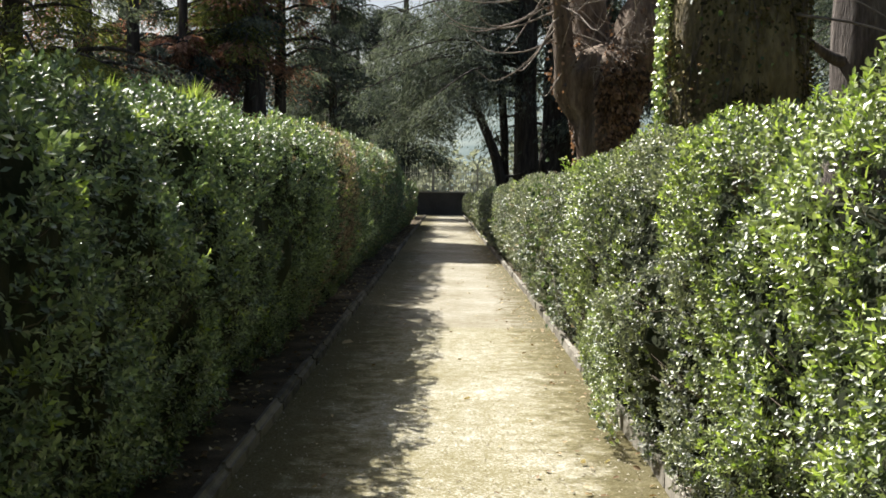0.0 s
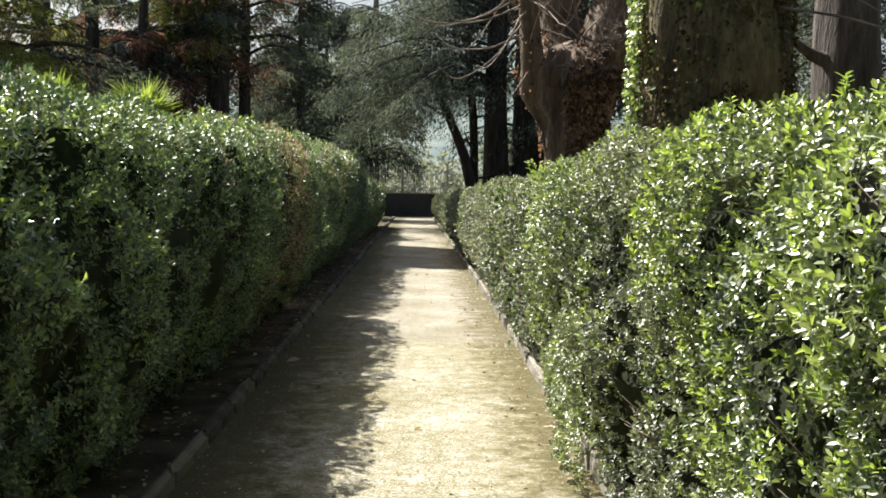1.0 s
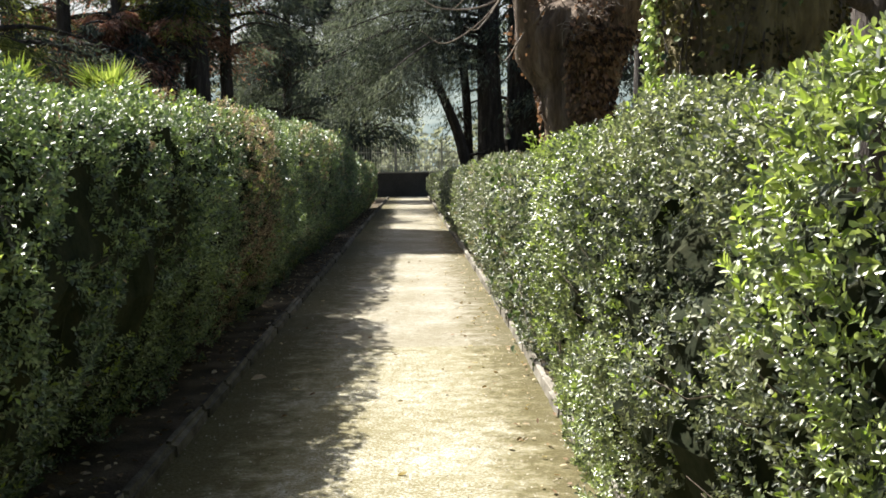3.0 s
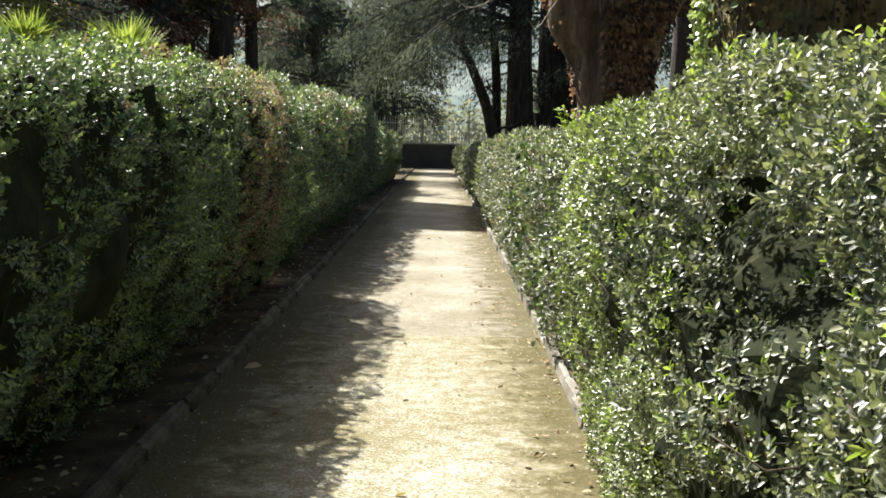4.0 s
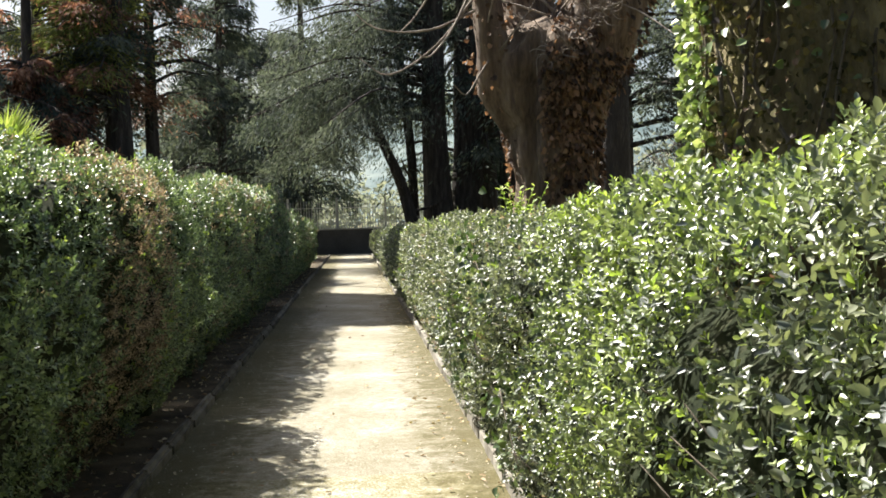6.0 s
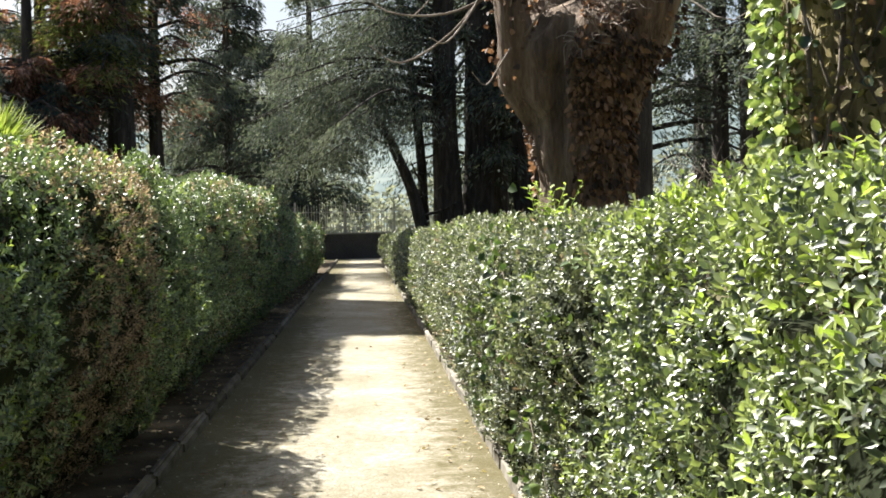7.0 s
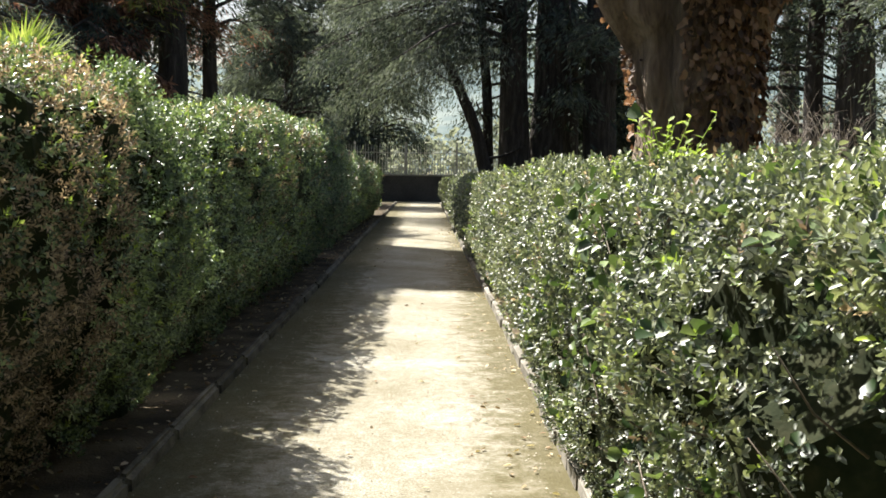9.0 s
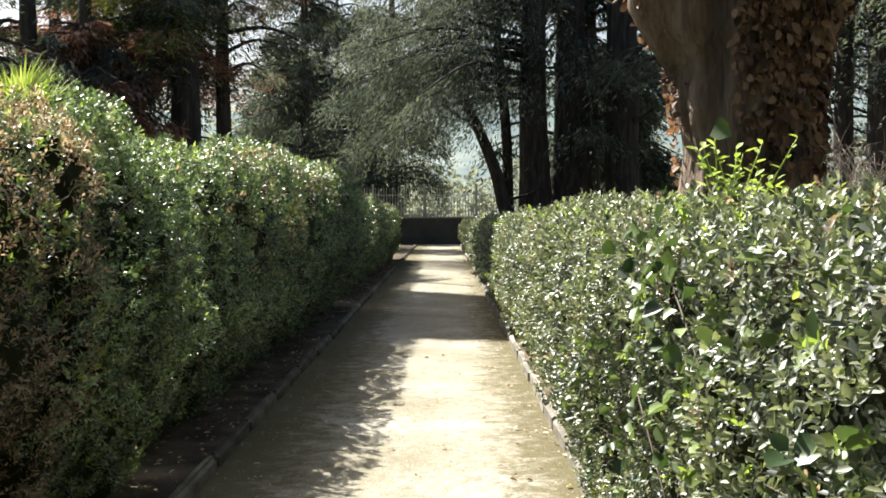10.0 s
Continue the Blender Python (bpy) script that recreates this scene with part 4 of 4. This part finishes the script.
plain_trunk("tree_trunk", "slim dark trunk beside a larger pine", (10.2, 37.0), 14.0, 0.24, (0.0, 0.0), seed=132)
# left background
conifer("fir", "tall dark fir with rust-brown dead boughs", (-6.6, 38.6), 16, 0.42, (5.0, 9.8), 4.4, 84, 400, [(M_RUST, 0.22), (M_OLIVE, 0.32), (M_CEDAR_DARK, 0.46)], 110, 0.3, (0.32, 0.05), sector=(1.4, 4.9), dense=2.4)
conifer("fir", "slim dark fir beside the larger trunk", (-6.05, 41.0), 15, 0.24, (5.4, 10), 3.4, 36, 240, [(M_CEDAR_DARK, 0.8), (M_RUST, 0.2)], 111, 0.3, (0.32, 0.05), dense=2.4)
conifer("fir", "fir with yellow-green boughs behind the hedge", (-11.5, 30.0), 15, 0.36, (3.9, 10), 5.2, 54, 420, [(M_OLIVE, 0.7), (M_CEDAR_DARK, 0.3)], 112, 0.28, (0.32, 0.05), dense=2.3)
conifer("fir", "fir with dead rust-brown lower boughs", (-8.5, 36.5), 14, 0.24, (3.9, 6.4), 2.6, 50, 460, [(M_RUST, 0.8), (M_CEDAR_DARK, 0.2)], 117, 0.5, (0.28, 0.06), dense=2.4)
conifer("fir", "fir with dark and rust-brown boughs", (-13.5, 42.0), 19, 0.45, (2.8, 17), 5.0, 60, 420, [(M_CEDAR_DARK, 0.5), (M_RUST, 0.3), (M_OLIVE, 0.2)], 113, 0.3, (0.34, 0.06), dense=2.3)
# added shadow caster: unseen high crown that throws a band across the path
conifer("pine", "tall pine added to shade the path, its crown out of view", (-10.7, 38.6), 23, 0.25, (17.0, 22.4), 3.8, 80, 230, [(M_CEDAR_DARK, 1.0)], 118, 0.3, (0.6, 0.19), dense=2.4)
conifer("cypress", "dark grey-green conifer behind the hedge", (-5.3, 66.0), 13.5, 0.25, (1.2, 12.0), 4.4, 86, 420, [(M_CEDAR_DARK, 0.7), (M_CEDAR, 0.3)], 114, 0.6, (0.36, 0.06), dense=2.4)
conifer("cypress", "low dark grey-green conifer behind the hedge", (-7.9, 66.0), 10.4, 0.25, (1.0, 9.2), 4.6, 86, 420, [(M_CEDAR_DARK, 0.75), (M_CEDAR, 0.25)], 115, 0.6, (0.36, 0.06), dense=2.4)
conifer("fir", "dark open fir behind the hedge", (-10.8, 46.0), 18, 0.3, (2.6, 15), 4.4, 50, 360, [(M_CEDAR_DARK, 0.6), (M_OLIVE, 0.2), (M_RUST, 0.2)], 121, 0.3, (0.32, 0.06), dense=2.3)
conifer("fir", "dark fir beyond the end wall", (-2.6, 68.0), 20, 0.3, (3.0, 15), 3.6, 50, 300, [(M_CEDAR_DARK, 0.7), (M_CEDAR, 0.3)], 126, 0.5, (0.4, 0.08), dense=2.4)
conifer("fir", "tall grey-green fir with thin weeping boughs", (-5.9, 58.0), 18, 0.26, (3.0, 17.0), 3.5, 90, 420, [(M_CEDAR_DARK, 0.65), (M_CEDAR, 0.25), (M_RUST, 0.1)], 133, 0.6, (0.36, 0.06), dense=1.7)
conifer("fir", "dark fir far behind the hedge", (-16.0, 56.0), 20, 0.4, (1.5, 18), 4.6, 60, 400, [(M_CEDAR_DARK, 0.8), (M_RUST, 0.2)], 123, 0.4, (0.4, 0.08), dense=2.3)
conifer("fir", "broad fir with dark and rusty boughs", (-18.0, 38.0), 18, 0.4, (2.6, 16), 5.0, 60, 400, [(M_CEDAR_DARK, 0.4), (M_OLIVE, 0.35), (M_RUST, 0.25)], 122, 0.3, (0.34, 0.06), dense=2.3)


# firs added out of view, closing the sides and back to cut sky light
for k, (x, y, h) in enumerate(((-12.5, 22, 13), (-13.0, 14, 14), (-12.5, 6, 14), (-12.5, -2, 14), (-10.0, -10, 14), (-3.0, -13, 14), (4.0, -13, 14), (5.5, -6, 14), (6.4, 0.2, 14), (6.8, 5.6, 13), (13.0, 16, 14))):
    conifer("fir", "dark fir out of view, added to block sky light", (x, y), h, 0.35, (1.6, h - 0.5), 4.0, 46, 150, [(M_CEDAR_DARK, 0.8), (M_OLIVE, 0.2)], 140 + k, 0.4, (0.9, 0.32), dense=1.0)
# unseen helper tree: its crown is placed to shade the near left hedge
conifer("fir", "tall dark fir out of view, added to shade the near hedge", (-8.2, 8.7), 15, 0.35, (8.0, 14.0), 3.2, 70, 200, [(M_CEDAR_DARK, 0.8), (M_OLIVE, 0.2)], 160, 0.4, (0.9, 0.32), dense=1.4)


def palm(x, y, z, seed):
    t = thing("fan_palm", "yellow-green fan palm rising behind the clipped hedge", "palm")
    r = random.Random(seed)
    tubes("trunk", [tube([(x, y, -0.1), (x, y, z * 0.5), (x, y, z - 0.75)], [0.2, 0.18, 0.17], 10, 0.1, seed)], M_BARK, t)
    p, a, f = [], [], []
    stems = []
    for k in range(30):
        az = r.uniform(0, 6.28)
        el = r.uniform(0.1, 1.45)
        d = Vector((math.cos(az) * math.cos(el), math.sin(az) * math.cos(el), math.sin(el)))
        c = Vector((x, y, z - 0.75))
        hub = c + d * r.uniform(0.3, 0.5)
        stems.append(tube([c, hub], [0.015, 0.01], 4))
        side = d.cross(Vector((0, 0, 1))).normalized()
        up = side.cross(d)
        for i in range(15):
            q = -1.25 + 2.5 * i / 14
            p.append(tuple(hub))
            a.append(tuple(d * math.cos(q) + side * math.sin(q) + up * r.uniform(-0.05, 0.12)))
            f.append(tuple(up))
    leaves("fronds", np.array(p), np.array(a), np.array(f), 0.55, 0.045, M_PALM, t, "", "blade")
    for w in stems:
        tubes("stalk", [w], M_PALM, t)


palm(-5.5, 24.2, 3.5, 1)
palm(-7.45, 24.6, 3.6, 2)
palm(-9.6, 25.5, 3.3, 3)


def far_woods():
    """Pale scrub and trees beyond the fence, and a hill behind them, both with haze put into their colour."""
    n = 34000
    c = rng.integers(0, 90, n)
    cx = np.random.default_rng(3).uniform(-70, 70, 90)
    cy = np.random.default_rng(4).uniform(72, 115, 90)
    ch = np.random.default_rng(5).uniform(2.0, 8.5, 90)
    p = rng.normal(size=(n, 3))
    p = unit(p) * rng.random((n, 1)) ** 0.4
    pos = np.stack([cx[c] + p[:, 0] * ch[c] * 0.9, cy[c] + p[:, 1] * ch[c] * 0.9, ch[c] * 0.55 * (1 + p[:, 2])], 1)
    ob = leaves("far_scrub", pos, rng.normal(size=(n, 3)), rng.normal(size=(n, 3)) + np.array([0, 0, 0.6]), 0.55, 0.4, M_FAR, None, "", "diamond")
    tagged(ob, "scrub and trees beyond the fence with haze in their pale colour", "scrub")
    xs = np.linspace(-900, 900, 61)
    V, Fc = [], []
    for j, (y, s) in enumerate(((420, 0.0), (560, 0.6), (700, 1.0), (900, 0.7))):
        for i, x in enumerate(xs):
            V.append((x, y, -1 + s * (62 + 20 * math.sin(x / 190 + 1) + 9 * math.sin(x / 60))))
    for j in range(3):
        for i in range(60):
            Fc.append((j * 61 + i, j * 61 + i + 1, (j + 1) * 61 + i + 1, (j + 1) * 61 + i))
    tagged(link_mesh("hill", V, Fc, M_HILL, smooth=True), "distant wooded hillside with haze put into its blue-green colour", "hill", kind="structure")


far_woods()


# ---- small growth on and behind the right-hand hedge ----


def sapling(x, y, z0, height, stems, leaf, label, seed):
    t = thing("sapling", label, "shoot")
    r = random.Random(seed)
    p, a, f = [], [], []
    for k in range(stems):
        b = Vector((x + r.uniform(-0.05, 0.05), y + r.uniform(-0.05, 0.05), z0))
        h = height * r.uniform(0.55, 1.0)
        tip = b + Vector((r.uniform(-0.45, 0.45) * h, r.uniform(-0.45, 0.45) * h, h))
        tubes("stem", [tube(smooth_path([b, (b + tip) / 2 + Vector((0, 0, 0.03)), tip], 3), list(np.linspace(0.004, 0.0018, 7)), 5)], M_TIP, t)
        for i in range(9):
            w = 0.3 + 0.7 * i / 8
            ang = i * 2.4 + k
            o = Vector((math.cos(ang), math.sin(ang), 0.45))
            p.append(tuple(b.lerp(tip, w)))
            a.append(tuple(o))
            f.append((-o.x * 0.4, -o.y * 0.4, 1.0))
    leaves("leafage", np.array(p), np.array(a), np.array(f), leaf, leaf * 0.48, M_TIP, t, "pale yellow-green leaves", "round")


sapling(1.43, 12.8, 1.5, 0.42, 17, 0.045, "yellow-green sapling rising above the clipped hedge", 1)
sapling(1.60, 12.9, 1.5, 0.30, 9, 0.042, "yellow-green sapling rising above the clipped hedge", 2)
sapling(1.09, 6.07, 1.75, 0.22, 1, 0.026, "single upright leafy shoot above the hedge", 3)


def ivy_sprig(x, y, z, n, label, seed, up=0.3, leaf=0.05, spread=1.0):
    """Broad ivy leaves scattered over the hedge along a trailing stem."""
    t = thing("ivy_sprig", label, "ivy")
    g = np.random.default_rng(seed)
    pos = np.stack([x + g.uniform(-0.02, 0.07, n), y + g.normal(size=n) * 0.28 * spread, z + g.normal(size=n) * 0.17 * spread], 1)
    axis = np.stack([g.normal(size=n) * 0.5 - 0.2, g.normal(size=n), g.normal(size=n) * 0.8 - 0.5], 1)
    face = np.stack([-1.0 + g.normal(size=n) * 0.45, -0.3 + g.normal(size=n) * 0.5, up + g.normal(size=n) * 0.45], 1)
    leaves("leafage", pos, axis, face, leaf, leaf * 0.88, M_IVY, t, "broad dark glossy ivy leaves", "round", fold=0.3)
    tubes("stem", [tube(smooth_path([(x + 0.10, y - 0.3, z - 0.25), (x + 0.07, y, z), (x + 0.08, y + 0.3, z + 0.1)], 4), [0.003] * 9, 5)], M_TWIG, t)


ivy_sprig(0.93, 11.65, 1.42, 42, "trailing ivy with broad glossy leaves on the hedge", 1)
ivy_sprig(0.95, 12.3, 1.0, 26, "trailing ivy with broad glossy leaves on the hedge", 2)
ivy_sprig(1.02, 11.2, 0.6, 26, "trailing ivy with broad glossy leaves low on the hedge", 3)
ivy_sprig(0.93, 12.05, 1.5, 14, "large glossy round ivy leaves on the hedge top", 4, 0.6, 0.056, 0.6)
ivy_sprig(1.12, 12.0, 1.62, 8, "large round ivy leaves lying on the hedge top", 5, 1.0, 0.055, 0.6)


def bare_shrub(x, y, height, seed):
    t = thing("bare_shrub", "leafless grey shrub behind the hedge", "shrub")
    r = random.Random(seed)
    for k in range(26):
        a = r.uniform(0, 6.28)
        b = Vector((x + r.uniform(-0.2, 0.2), y + r.uniform(-0.2, 0.2), 0))
        h = height * r.uniform(0.6, 1.0)
        out = h * r.uniform(0.15, 0.5)
        tip = b + Vector((math.cos(a) * out, math.sin(a) * out, h))
        stem = smooth_path([b, b.lerp(tip, 0.5) + Vector((r.uniform(-0.2, 0.2), 0, 0.2)), tip], 4)
        made = [tube(stem, list(np.linspace(0.014, 0.005, len(stem))), 5)]
        for j in range(7):
            c = stem[r.randrange(3, len(stem))]
            e = c + Vector((r.uniform(-0.6, 0.6), r.uniform(-0.6, 0.6), r.uniform(0.1, 0.8)))
            made.append(tube([c, (c + e) / 2 + Vector((0, 0, 0.05)), e], [0.009, 0.007, 0.004], 4))
        tubes("branch", made, M_BARK_PALE, t)


bare_shrub(8.2, 31.5, 2.9, 1)
bare_shrub(9.4, 34.0, 3.0, 2)
bare_shrub(6.8, 35.0, 2.8, 3)
